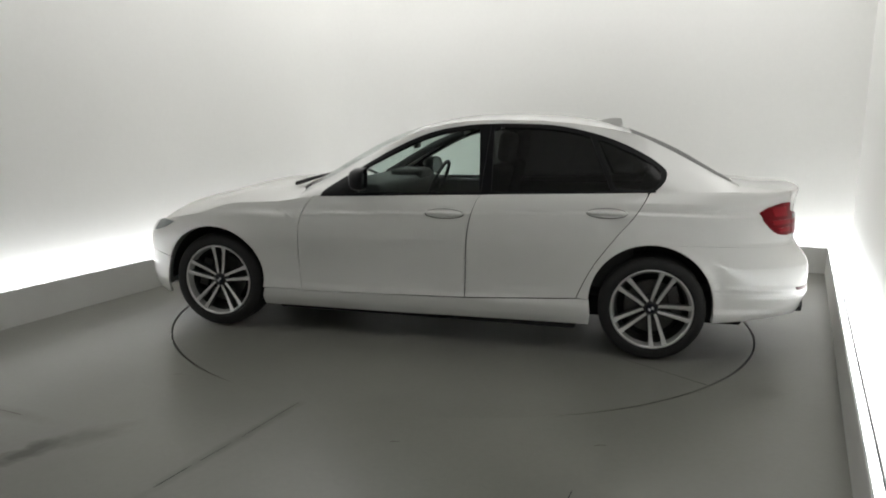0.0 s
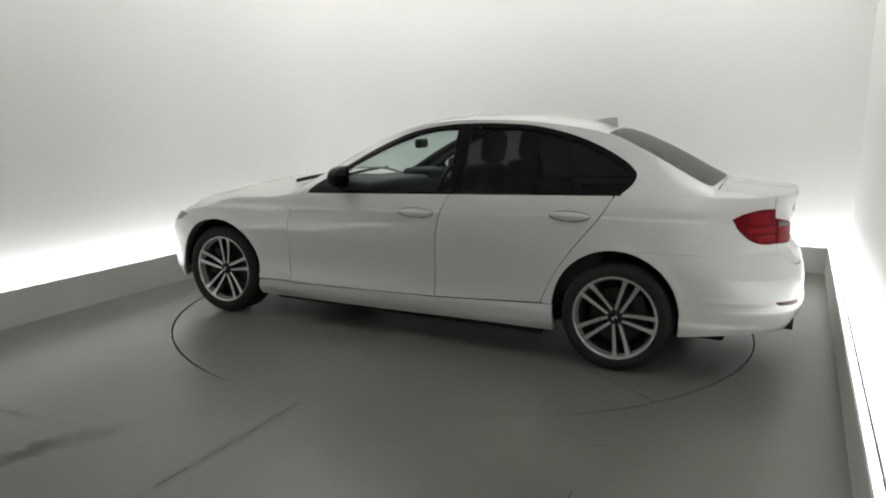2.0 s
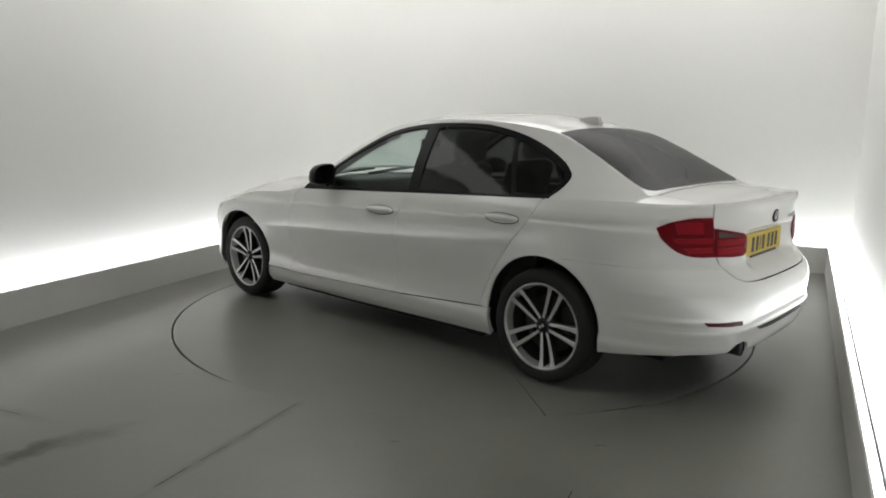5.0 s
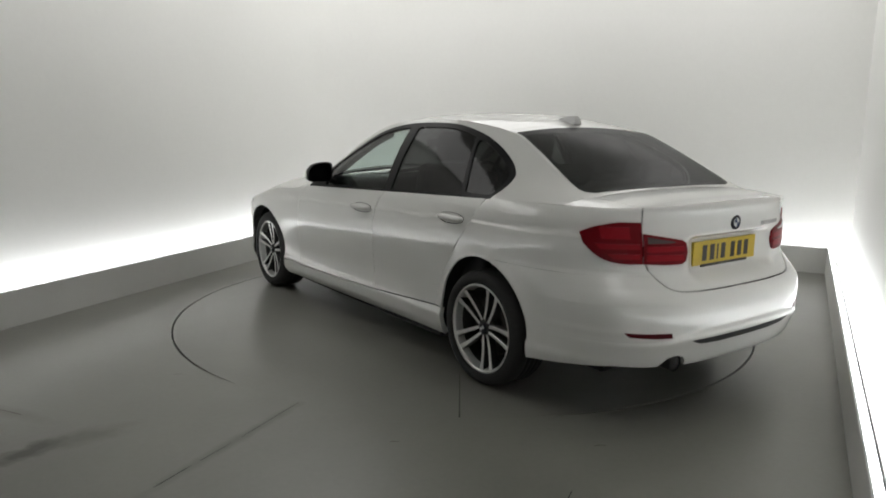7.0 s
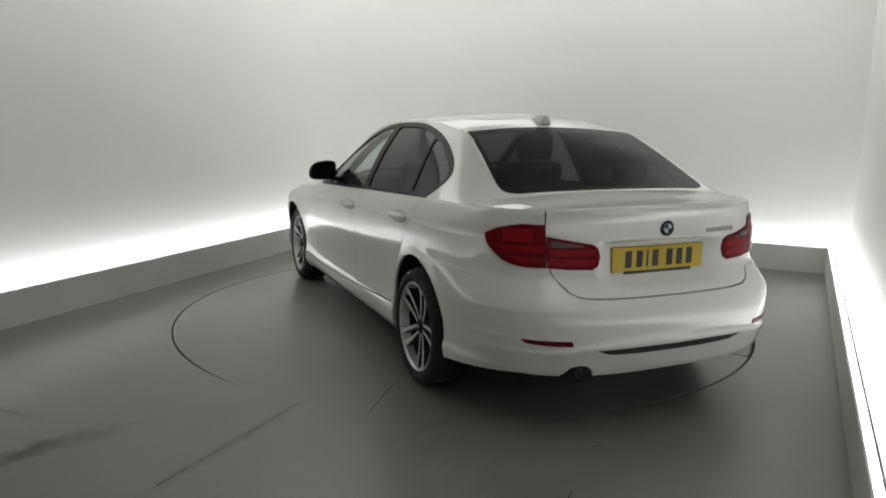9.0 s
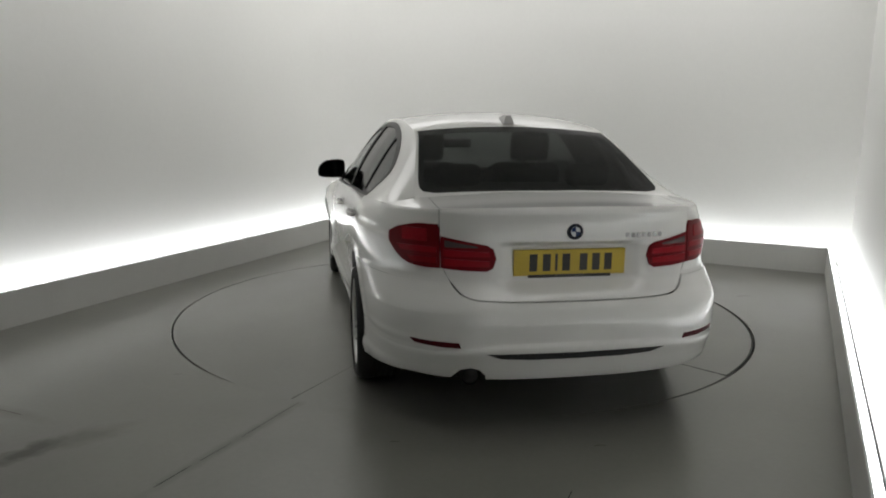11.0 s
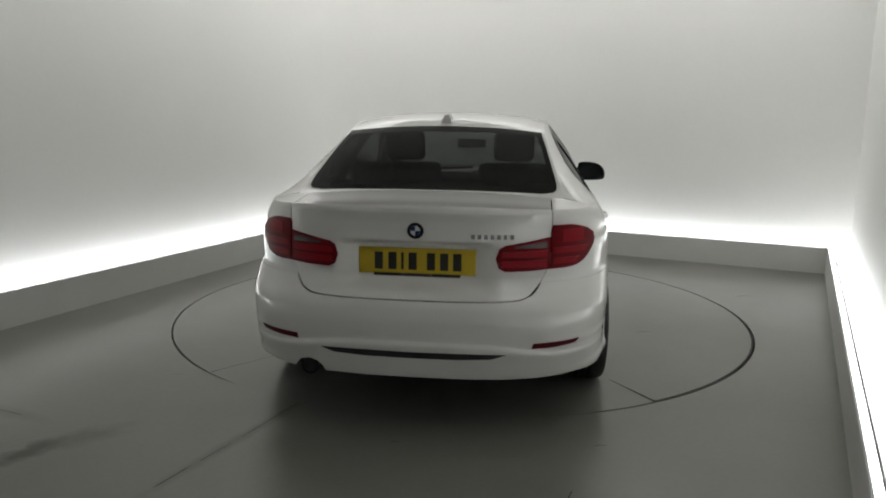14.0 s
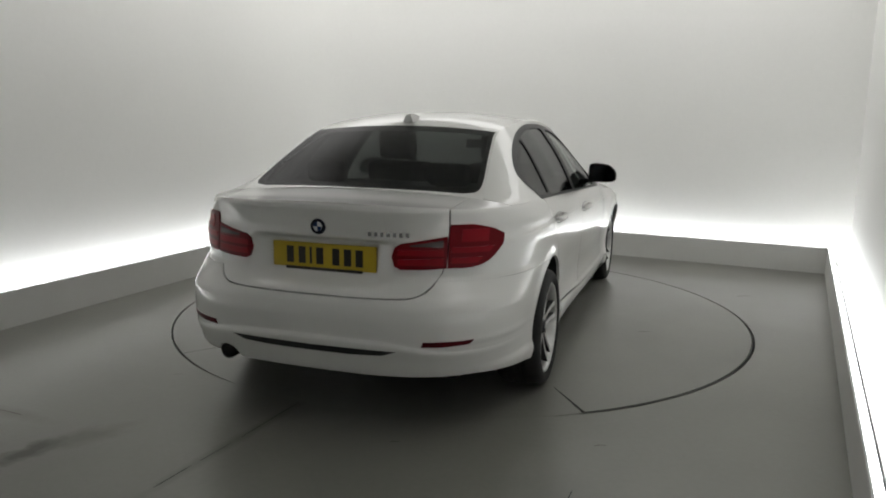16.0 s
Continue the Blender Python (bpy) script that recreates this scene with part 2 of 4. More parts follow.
# the mirrors' dark reflection is put into this low metal colour
MIRROR = material("mirror_glass_dark_reflection", (0.10, 0.105, 0.11), 0.08, metal=1.0, grain=0.02)
BADGE_BLUE = material("blue_enamel", (0.014, 0.032, 0.095), 0.3, spec=0.15, coat=0.15, grain=0.05)
BADGE_WHITE = material("white_enamel", (0.58, 0.59, 0.60), 0.3, spec=0.15, coat=0.15, grain=0.03)
BADGE_BLACK = material("black_enamel", (0.012, 0.013, 0.02), 0.3, spec=0.15, coat=0.15, grain=0.05)
SEAT = material("black_seat_cloth", (0.022, 0.022, 0.024), 0.8, grain=0.25, grain_scale=150, bump=0.2, bump_scale=200)
DASH = material("dark_dashboard", (0.03, 0.03, 0.031), 0.65, grain=0.15, grain_scale=90)
LINER = material("grey_headlining", (0.30, 0.30, 0.29), 0.9, grain=0.08, grain_scale=90)
GLASS = glass_material("green_clear_glass", (0.74, 0.82, 0.79))
PRIVACY = glass_material("dark_privacy_glass", (0.055, 0.057, 0.057), 0.08, 0.7)
REAR_GLASS = glass_material("tinted_rear_glass", (0.082, 0.084, 0.083), 0.26, 0.42)


# ---------------------------------------------------------------- the car's form. x forwards from the rear axle, y to its left, z up
def curve(*keys):
    """A smooth curve through (x, y) keys, with no overshoot; level beyond its ends."""
    xs, ys = [k[0] for k in keys], [k[1] for k in keys]
    n = len(xs)
    d = [(ys[i + 1] - ys[i]) / (xs[i + 1] - xs[i]) for i in range(n - 1)]
    m = [d[0]] + [0 if d[i - 1] * d[i] <= 0 else 2 * d[i - 1] * d[i] / (d[i - 1] + d[i]) for i in range(1, n - 1)] + [d[-1]]

    def f(x):
        if x <= xs[0]:
            return ys[0]
        if x >= xs[-1]:
            return ys[-1]
        i = 0
        while x > xs[i + 1]:
            i += 1
        h = xs[i + 1] - xs[i]
        t = (x - xs[i]) / h
        return ((1 + 2 * t) * (1 - t) ** 2 * ys[i] + t * (1 - t) ** 2 * h * m[i] + t * t * (3 - 2 * t) * ys[i + 1] + t * t * (t - 1) * h * m[i + 1])
    return f


width_at = curve((0.14, 0.80), (0.19, 0.852), (0.24, 0.880), (0.30, 0.889), (0.34, 0.878), (0.42, 0.873), (0.55, 0.882), (0.68, 0.893),
                 (0.79, 0.8915), (0.828, 0.890), (0.846, 0.877), (0.90, 0.864), (0.95, 0.845), (0.99, 0.822), (1.02, 0.79))
tail_at = curve((0.20, -0.86), (0.25, -0.915), (0.30, -0.948), (0.36, -0.962), (0.42, -0.974), (0.52, -0.972), (0.588, -0.960), (0.618, -0.946), (0.655, -0.920),
                (0.72, -0.889), (0.80, -0.882), (0.86, -0.879), (0.90, -0.878), (0.95, -0.884), (0.985, -0.895), (1.001, -0.902), (1.014, -0.902), (1.03, -0.893))
nose_at = curve((0.15, 3.34), (0.22, 3.43), (0.40, 3.495), (0.56, 3.49), (0.66, 3.445), (0.74, 3.36), (0.85, 3.22))
centre_at = curve((-0.55, 1.046), (-0.49, 1.058), (-0.36, 1.126), (-0.19, 1.222), (-0.02, 1.300), (0.155, 1.366),
                  (0.35, 1.417), (0.60, 1.450), (0.82, 1.457), (0.99, 1.456), (1.20, 1.444), (1.41, 1.407), (1.623, 1.354), (1.842, 1.268), (2.067, 1.142),
                  (2.27, 1.012), (2.35, 0.975))
boot_at = curve((-1.0, 1.026), (-0.90, 1.031), (-0.75, 1.033), (-0.58, 1.047), (-0.42, 1.058), (0.0, 1.066))
bonnet_at = curve((2.0, 0.985), (2.35, 0.974), (2.64, 0.968), (2.915, 0.910), (3.15, 0.848), (3.34, 0.735), (3.46, 0.65))
rail_z = curve((-0.49, 1.0305), (-0.39, 1.080), (-0.22, 1.170), (-0.07, 1.247), (0.13, 1.332), (0.34, 1.371), (0.55, 1.396), (0.72, 1.406), (0.97, 1.408),
               (1.19, 1.396), (1.41, 1.356), (1.63, 1.268), (1.835, 1.156), (2.04, 1.036), (2.24, 0.930))
rail_y = curve((-0.49, 0.652), (-0.39, 0.634), (-0.22, 0.606), (-0.07, 0.582), (0.13, 0.556), (0.34, 0.560), (0.55, 0.566), (0.72, 0.570), (0.97, 0.574),
               (1.19, 0.586), (1.41, 0.608), (1.63, 0.645), (1.835, 0.684), (2.04, 0.724), (2.24, 0.765))
X_TAIL, X_NOSE = 0.10, 2.60
S_MID = X_TAIL - 1.0            # the tail's middle on the wall's way round
AXLES = ((-0.005, 0.340), (2.825, 0.335))
ARCH_R = 0.357


def wall_point(s, z):
    """The body's wall. s equals x along the side, runs on round the tail below X_TAIL and round the nose above X_NOSE."""
    d = s - S_MID
    side, m = (1 if d >= 0 else -1), abs(d)
    x = X_TAIL + m - 1
    xc = min(max(x, X_TAIL), X_NOSE)
    zz = z - (0.045 - 0.036 * xc) * min(max((z - 0.5) / 0.25, 0), 1) * min(max((1.06 - z) / 0.12, 0), 1)
    k = min(max((xc - 0.6) / 1.6, 0), 1)
    w = width_at(zz) * (1.006 + 0.036 * k * k * (3 - 2 * k))
    g = min(max((x - 2.2) / 0.8, 0), 1)
    w *= 1 + 0.045 * g * g * (3 - 2 * g)
    if m < 1:
        a, n, l = math.radians(90 * m), 3.2 + 0.8 * min(max((0.72 - z) / 0.14, 0), 1) * min(max((z - 0.22) / 0.2, 0), 1), X_TAIL - tail_at(z)
        r = (abs(math.cos(a) / l) ** n + abs(math.sin(a) / w) ** n) ** (-1 / n)
        px, py = X_TAIL - r * math.cos(a), r * math.sin(a)
    elif x <= X_NOSE:
        px, py = x, w
    else:
        a, n, l = math.radians(90 * min(x - X_NOSE, 1)), 4.8, nose_at(z) - X_NOSE
        r = (abs(math.sin(a) / l) ** n + abs(math.cos(a) / w) ** n) ** (-1 / n)
        px, py = X_NOSE + r * math.sin(a), r * math.cos(a)
    for ax, az in AXLES:
        q = math.hypot(px - ax, z - az)
        if q < 0.6 and py > 0.5:
            py += 0.009 * math.exp(-((q - ARCH_R) / 0.035) ** 2)
    # the crease along the doors at the handles
    if -0.60 < px < 2.75 and py > 0.5:
        q = z - 0.889 + 0.041 * px
        py += 0.0042 * math.tanh(q / 0.011) * math.exp(-(q / 0.05) ** 2) * min(1, (px + 0.60) / 0.2, (2.75 - px) / 0.5)
    # the hollow in the boot lid that holds the plate
    if px < -0.5 and py < 0.42 and 0.62 < z < 0.90:
        step = lambda q: min(max(q, 0), 1) ** 2 * (3 - 2 * min(max(q, 0), 1))
        px += 0.055 * step((z - 0.638) / 0.070) * step((0.880 - z) / 0.032) * step((0.370 - py) / 0.130)
    # the rear bumper's lip stands out below a crease
    if px < -0.30 and 0.25 < z < 0.65:
        t = min(max((py - 0.30) / 0.35, 0), 1)
        q = z - 0.438 + 0.032 * t * t * (3 - 2 * t)
        py += 0.004 * math.exp(-((z - 0.455) / 0.016) ** 2) * min(1, max(0, (-0.38 - px) / 0.2)) * min(1, max(0, (py - 0.62) / 0.08))
        px += 0.0058 * math.tanh(q / 0.007) * math.exp(-(q / 0.075) ** 2) * min(1, (-0.30 - px) / 0.40)
    return Vector((px, side * py, z))


def deck_height(x, y):
    """The height of the bonnet and of the boot lid."""
    y = abs(y)
    if x < 0.5:
        return boot_at(x) - 0.018 * (y / 0.6) ** 2 - 0.016 * max(0, (y - 0.58) / 0.2) ** 2
    return bonnet_at(x) - 0.033 * (y / 0.65) ** 2 - 0.022 * max(0, (y - 0.62) / 0.2) ** 2


def wall_top(s):
    """The height at which the wall at s meets the bonnet or the boot lid."""
    lo, hi = 0.5, 1.1
    for _ in range(20):
        z = (lo + hi) / 2
        p = wall_point(s, z)
        lo, hi = (z, hi) if deck_height(p.x, p.y) > z else (lo, z)
    return (lo + hi) / 2


def belt(x):
    b = 0.910 + (2.08 - x) * 0.0415
    if x < 0.05:
        k = min(1, (0.05 - x) / 0.45)
        k = k * k * (3 - 2 * k)
        return b * (1 - k) + wall_top(s_of_x(x, 0.99)) * k
    if x > 2.09:
        k = min(1, (x - 2.09) / 0.35)
        k = k * k * (3 - 2 * k)
        return b * (1 - k) + wall_top(s_of_x(x, 0.9)) * k
    return b


def s_of_x(x, z):
    """The way round the wall at which it has this x, on the left side."""
    lo, hi = S_MID, S_MID + 2 + X_NOSE - X_TAIL
    for _ in range(30):
        mid = (lo + hi) / 2
        lo, hi = (mid, hi) if wall_point(mid, z).x < x else (lo, mid)
    return (lo + hi) / 2


def s_of_y(y, z):
    """The way round the tail at which the wall has this y."""
    lo, hi = S_MID - 1, S_MID + 1
    for _ in range(30):
        mid = (lo + hi) / 2
        lo, hi = (mid, hi) if wall_point(mid, z).y < y else (lo, mid)
    return (lo + hi) / 2


def side_point(x, v):
    """The upper side, from the belt (v = 0) to the roof rail (v = 1)."""
    e = wall_point(s_of_x(x, 0.97) if x < X_TAIL else x, belt(x))
    y = e.y + (rail_y(x) - e.y) * v + 0.028 * math.sin(math.pi * v) * min(1, max(0, x + 0.15) / 0.7)
    return Vector((x, y, e.z + (rail_z(x) - e.z) * v))


def v_of(x, z):
    b = belt(x)
    return (z - b) / (rail_z(x) - b)


def top_point(x, q):
    """The roof and the two large screens; q from rail to rail."""
    zr = rail_z(x)
    return Vector((x, q * rail_y(x), zr + (centre_at(x) - zr) * (1 - abs(q) ** 2.2)))


def lid_point(a, y):
    """The boot lid's and bonnet's top by plan."""
    return Vector((a, y, deck_height(a, y)))


def normal_at(fn, a, b):
    e = 0.004
    n = (fn(a + e, b) - fn(a - e, b)).cross(fn(a, b + e) - fn(a, b - e))
    if n.length < 1e-12:
        return Vector((0, 0, 1))
    n.normalize()
    p = fn(a, b)
    return n if n.dot(p - Vector((min(max(p.x, -0.3), 2.9), 0, 0.72))) > 0 else -n


def dense(loop, step):
    out = []
    for i, (a, b) in enumerate(loop):
        c, d = loop[(i + 1) % len(loop)]
        k = max(1, int(math.hypot(c - a, d - b) / step))
        out += [(a + (c - a) * j / k, b + (d - b) * j / k) for j in range(k)]
    return out


def spline(points, k=4):
    """A rounded line through points, k steps from one to the next."""
    out = []
    n = len(points)
    for i in range(n - 1):
        p0, p1, p2, p3 = (points[max(i - 1, 0)], points[i], points[i + 1], points[min(i + 2, n - 1)])
        for j in range(k):
            t = j / k
            out.append(tuple(0.5 * (2 * b + (c - a) * t + (2 * a - 5 * b + 4 * c - d) * t * t + (3 * b - a - 3 * c + d) * t ** 3)
                             for a, b, c, d in zip(p0, p1, p2, p3)))
    return out + [points[-1]]


def panel_mesh(name, fn, outer, holes=(), da=0.07, db=0.014, depth=0.014, lift=0.0, mats=(), mirror=False, step=0.03, inside=0.0, roll=0.0):
    """A sheet cut to an outline on the surface fn, with its edges turned in by depth."""
    bm = bmesh.new()
    edges = []
    for loop in (outer, *holes):
        pts = dense(loop, step)
        vs = [bm.verts.new((a, b, 0)) for a, b in pts]
        edges += [bm.edges.new((vs[i], vs[(i + 1) % len(vs)])) for i in range(len(vs))]
    bmesh.ops.triangle_fill(bm, edges=edges, use_beauty=True)
    for k, d in ((0, da), (1, db)):
        lo, hi = min(v.co[k] for v in bm.verts), max(v.co[k] for v in bm.verts)
        n = int((hi - lo) / d)
        for i in range(1, n + 1):
            co, no = [0, 0, 0], [0, 0, 0]
            co[k], no[k] = lo + (hi - lo) * i / (n + 1), 1
            bmesh.ops.bisect_plane(bm, geom=bm.verts[:] + bm.edges[:] + bm.faces[:], dist=1e-5, plane_co=co, plane_no=no)
    bm.verts.index_update()
    ab = [(v.co.x, v.co.y) for v in bm.verts]
    pos, nor = [], []
    for a, b in ab:
        n = normal_at(fn, a, b)
        pos.append(fn(a, b) + n * lift)
        nor.append(n)
    faces = [[v.index for v in f.verts] for f in bm.faces]
    turn = 0.0
    for f in faces:
        n = (pos[f[1]] - pos[f[0]]).cross(pos[f[2]] - pos[f[0]])
        turn += n.dot(nor[f[0]])
    if turn < 0:
        faces = [f[::-1] for f in faces]
    have = {(f[i], f[(i + 1) % len(f)]) for f in faces for i in range(len(f))}
    rim = [e for e in have if (e[1], e[0]) not in have]
    loops_n = [[nor[i] for i in f] for f in faces]
    back, shell = {}, {}
    if depth:
        for e in rim:
            for i in e:
                if i not in back:
                    shell[i] = len(pos)
                    pos.append(pos[i].copy())
                    nor.append(nor[i])
                    back[i] = len(pos)
                    pos.append(pos[i] - nor[i] * depth)
                    nor.append(nor[i])
        for i, j in rim:
            faces.append([shell[j], shell[i], back[i], back[j]])
            loops_n.append([Vector((0, 0, 0))] * 4)
    bm.free()
    if mirror:
        pos = [Vector((p.x, -p.y, p.z)) for p in pos]
        faces = [f[::-1] for f in faces]
        loops_n = [[Vector((n.x, -n.y, n.z)) for n in l[::-1]] for l in loops_n]
    me = bpy.data.meshes.new(name)
    me.from_pydata([tuple(p) for p in pos], [], faces)
    for m in mats:
        me.materials.append(m)
    for f in me.polygons:
        f.use_smooth = True
    me.normals_split_custom_set([tuple(n) for l in loops_n for n in l])
    return me


def panel(name, fn, outer, mat, parent, label="", **kw):
    return part(name, panel_mesh(name, fn, outer, mats=(mat,), **kw), None, parent, label)


def tube(bm, points, radius, seg=10, squash=1.0, caps=True):
    """A round bar along points; radius may be one number or one for each point."""
    pts = [Vector(p) for p in points]
    rings = []
    up = Vector((0, 0, 1))
    for i, p in enumerate(pts):
        t = (pts[min(i + 1, len(pts) - 1)] - pts[max(i - 1, 0)]).normalized()
        ref = up if abs(t.dot(up)) < 0.95 else Vector((1, 0, 0))
        a = t.cross(ref).normalized()
        b = a.cross(t).normalized()
        r = radius[i] if isinstance(radius, (list, tuple)) else radius
        rings.append([bm.verts.new(p + a * r * math.cos(2 * math.pi * k / seg) + b * r * squash * math.sin(2 * math.pi * k / seg)) for k in range(seg)])
    for q, w in zip(rings, rings[1:]):
        for k in range(seg):
            bm.faces.new((q[k], q[(k + 1) % seg], w[(k + 1) % seg], w[k]))
    if caps:
        bm.faces.new(rings[0][::-1])
        bm.faces.new(rings[-1])
    bmesh.ops.recalc_face_normals(bm, faces=bm.faces[:])


def lathe(bm, profile, seg=64, m=None):
    """Turns (radius, height) points round the y axis."""
    rings = [[bm.verts.new((r * math.cos(2 * math.pi * k / seg), h, r * math.sin(2 * math.pi * k / seg))) for k in range(seg)] for r, h in profile]
    for q, w in zip(rings, rings[1:]):
        for k in range(seg):
            bm.faces.new((q[k], q[(k + 1) % seg], w[(k + 1) % seg], w[k]))
    if m is not None:
        bmesh.ops.transform(bm, matrix=m, verts=[v for r in rings for v in r])


def soft_block(bm, x0, x1, y0, y1, z0, z1, r, m=None):
    box(bm, x0, x1, y0, y1, z0, z1, m, bevel=r, seg=4)


# ---------------------------------------------------------------- the car's panels
def rounded(pts):
    """Side points (x, z) as the wall's way round."""
    return [(s_of_x(x, z) if x < X_TAIL or x > X_NOSE else x, z) for x, z in pts]


car = tagged(new("sedan_car"), "white four-door saloon car with black window trim, parked on the turntable", "car")
G = 0.0028     # half a panel gap
gap_a = spline([(2.122, 0.914), (2.172, 0.845), (2.206, 0.76), (2.218, 0.69), (2.223, 0.55), (2.217, 0.40), (2.203, 0.292)])
gap_b = spline([(1.032, 0.953), (1.062, 0.895), (1.087, 0.81), (1.104, 0.69), (1.110, 0.49), (1.111, 0.312)])
gap_c = spline([(0.028, 0.995), (0.086, 0.889), (0.147, 0.805), (0.207, 0.731), (0.272, 0.640), (0.329, 0.555), (0.382, 0.450), (0.424, 0.348)])


def shift(line, dx):
    return [(a + dx, b) for a, b in line]


def arch(ax, az, start, end, r=ARCH_R, n=28):
    """An arch's edge from one angle to another, in degrees from forwards, upwards positive."""
    return [(ax + r * math.cos(math.radians(start + (end - start) * i / n)), az + r * math.sin(math.radians(start + (end - start) * i / n))) for i in range(n + 1)]


belt_line = lambda x0, x1, n=24, dz=0.0: [(x0 + (x1 - x0) * i / n, belt(x0 + (x1 - x0) * i / n) + dz) for i in range(n + 1)]
front_door_shape = shift(gap_a, -G)[::-1] + belt_line(2.115, 1.036, 20)[1:] + shift(gap_b, G)[1:] + [(1.6, 0.302)]
rear_door_shape = rounded(shift(gap_b, -G)[::-1] + belt_line(1.022, 0.036, 20)[1:] + shift(gap_c, G)[1:] + [(0.75, 0.330)])
sill_shape = [(2.478, 0.180), (2.42, 0.172), (1.55, 0.172), (0.345, 0.184), (0.338, 0.25), (0.348, 0.345), (0.424, 0.341), (0.75, 0.323), (1.11, 0.305),
              (1.60, 0.296), (2.203, 0.285), (2.215, 0.29), (2.46, 0.29), (2.474, 0.24)]
fender_shape = (shift(gap_a, G) + [(2.222, 0.297), (2.468, 0.297)] + rounded(arch(*AXLES[1], 186, 22, n=30)) + [(3.12, 0.52), (3.16, 0.62), (3.18, wall_top(3.18))]
                + [(x, belt(x) if x < 2.44 else wall_top(x)) for x in [3.18 - 1.04 * i / 30 for i in range(1, 31)]])
s_at = lambda x, z: s_of_x(x, z)

DLO = spline([(2.075, 0.918), (2.033, 0.966), (1.833, 1.098), (1.636, 1.217), (1.408, 1.322), (1.185, 1.369), (0.968, 1.385), (0.719, 1.384), (0.545, 1.369),
              (0.339, 1.324), (0.168, 1.263), (0.032, 1.195), (-0.038, 1.146), (-0.068, 1.108), (-0.055, 1.056), (-0.005, 1.004)], 4)
DLO = [(x, max(v_of(x, z), 0.012)) for x, z in DLO]
v_line = lambda pts, k=4: [(x, v_of(x, z)) for x, z in spline(pts, k)]
front_glass = v_line([(1.835, 0.938), (1.83, 0.99), (1.835, 1.070), (1.63, 1.192), (1.405, 1.296), (1.22, 1.340), (1.095, 1.350), (1.080, 1.336), (1.055, 1.15), (1.040, 0.975), (1.05, 0.966), (1.42, 0.952)])
rear_glass = v_line([(0.975, 0.972), (0.965, 0.995), (0.975, 1.20), (0.990, 1.347), (1.0, 1.358), (0.72, 1.358), (0.545, 1.343), (0.400, 1.310), (0.382, 1.295), (0.315, 1.14), (0.255, 1.008), (0.265, 0.998), (0.6, 0.985)])
quarter_glass = v_line([(0.225, 1.014), (0.285, 1.14), (0.348, 1.290), (0.172, 1.232), (0.042, 1.168), (-0.016, 1.130), (-0.033, 1.10), (-0.024, 1.058), (0.01, 1.018), (0.10, 1.012)])
frame_shape = ([(2.23, 0.0), (2.23, 1.0)] + [(2.23 - 2.71 * i / 60, 1.0) for i in range(1, 61)] + [(-0.48, 0.0)]
               + [(-0.48 + 0.474 * i / 10, 0.0) for i in range(1, 11)] + DLO[::-1] + [(2.10, 0.0)])
# the black window surround is split at the door gap
i_split = min(range(len(DLO)), key=lambda i: abs(DLO[i][0] - 1.005))
front_trim_shape = DLO[:i_split] + [(1.010, DLO[i_split][1]), (1.028, 0.004), (1.5, 0.003), (2.07, 0.004)]
rear_trim_shape = [(1.0088, DLO[i_split][1])] + DLO[i_split + 1:] + [(-0.006, 0.004), (0.5, 0.003), (1.0268, 0.004)]

# tail lamps and lid on the wall's way round
tw = lambda pts: [(s_of_y(y, z), z) for y, z in pts]
lamp_outer = ([(s_at(-0.585, 0.90), 0.896), (s_at(-0.635, 0.93), 0.924), (s_at(-0.69, 0.94), 0.940)] + tw([(0.67, 0.947), (0.592, 0.947), (0.586, 0.90), (0.584, 0.757), (0.64, 0.757), (0.675, 0.760)])
              + [(s_at(-0.710, 0.768), 0.767), (s_at(-0.678, 0.785), 0.784), (s_at(-0.650, 0.81), 0.808), (s_at(-0.612, 0.85), 0.850)])
lamp_inner = tw([(0.5805, 0.757), (0.5805, 0.896), (0.49, 0.879), (0.39, 0.862), (0.364, 0.846), (0.351, 0.804), (0.364, 0.762), (0.39, 0.748), (0.49, 0.750)])
lid_y = [(0.586, 0.99), (0.585, 0.90), (0.578, 0.80), (0.562, 0.735), (0.534, 0.690), (0.49, 0.648), (0.41, 0.632), (0.20, 0.626), (0.0, 0.625)]
lid_y = spline(lid_y, 3)
lid_half = tw(lid_y)
lid_face = lid_half + [(2 * S_MID - s, z) for s, z in lid_half[::-1][1:]]
lid_top_edge = [(S_MID + (lid_half[0][0] - S_MID) * k / 20, 0) for k in range(-20, 21)]
lid_face = lid_face + [(s, wall_top(s)) for s, _ in lid_top_edge]
lid_out = [(s_of_y(y + G * 2 * (1 if y > 0.5 else 0), z - (0.005 if z < 0.7 else 0)), z - (0.005 if z < 0.7 else 0)) for y, z in lid_y]

BUMPER_Z = 0.700
quarter_shape = (rounded(shift(gap_c, -G) + [(0.412, 0.348), (0.355, 0.348)] + arch(*AXLES[0], 0, 105, n=24))
                 + [(s_at(x, 0.7), BUMPER_Z + 0.0006) for x in (-0.12, -0.25, -0.4, -0.55, -0.7)] + [(s_of_y(y, 0.7), BUMPER_Z + 0.0006) for y in (0.68, 0.62)]
                 + [(s_of_y(0.546, 0.7006), 0.7006), (s_of_y(0.5675, 0.735), 0.735), (s_of_y(0.5835, 0.80), 0.80), (s_of_y(0.5905, 0.90), 0.90)]
                 + [(s, wall_top(s)) for s in [s_of_y(0.5915, 0.99) + (s_at(-0.475, 0.99) - s_of_y(0.5915, 0.99)) * i / 16 for i in range(17)]]
                 + [(s_at(x, 0.99), belt(x)) for x in (-0.4, -0.3, -0.2, -0.1, -0.05, 0.0)])
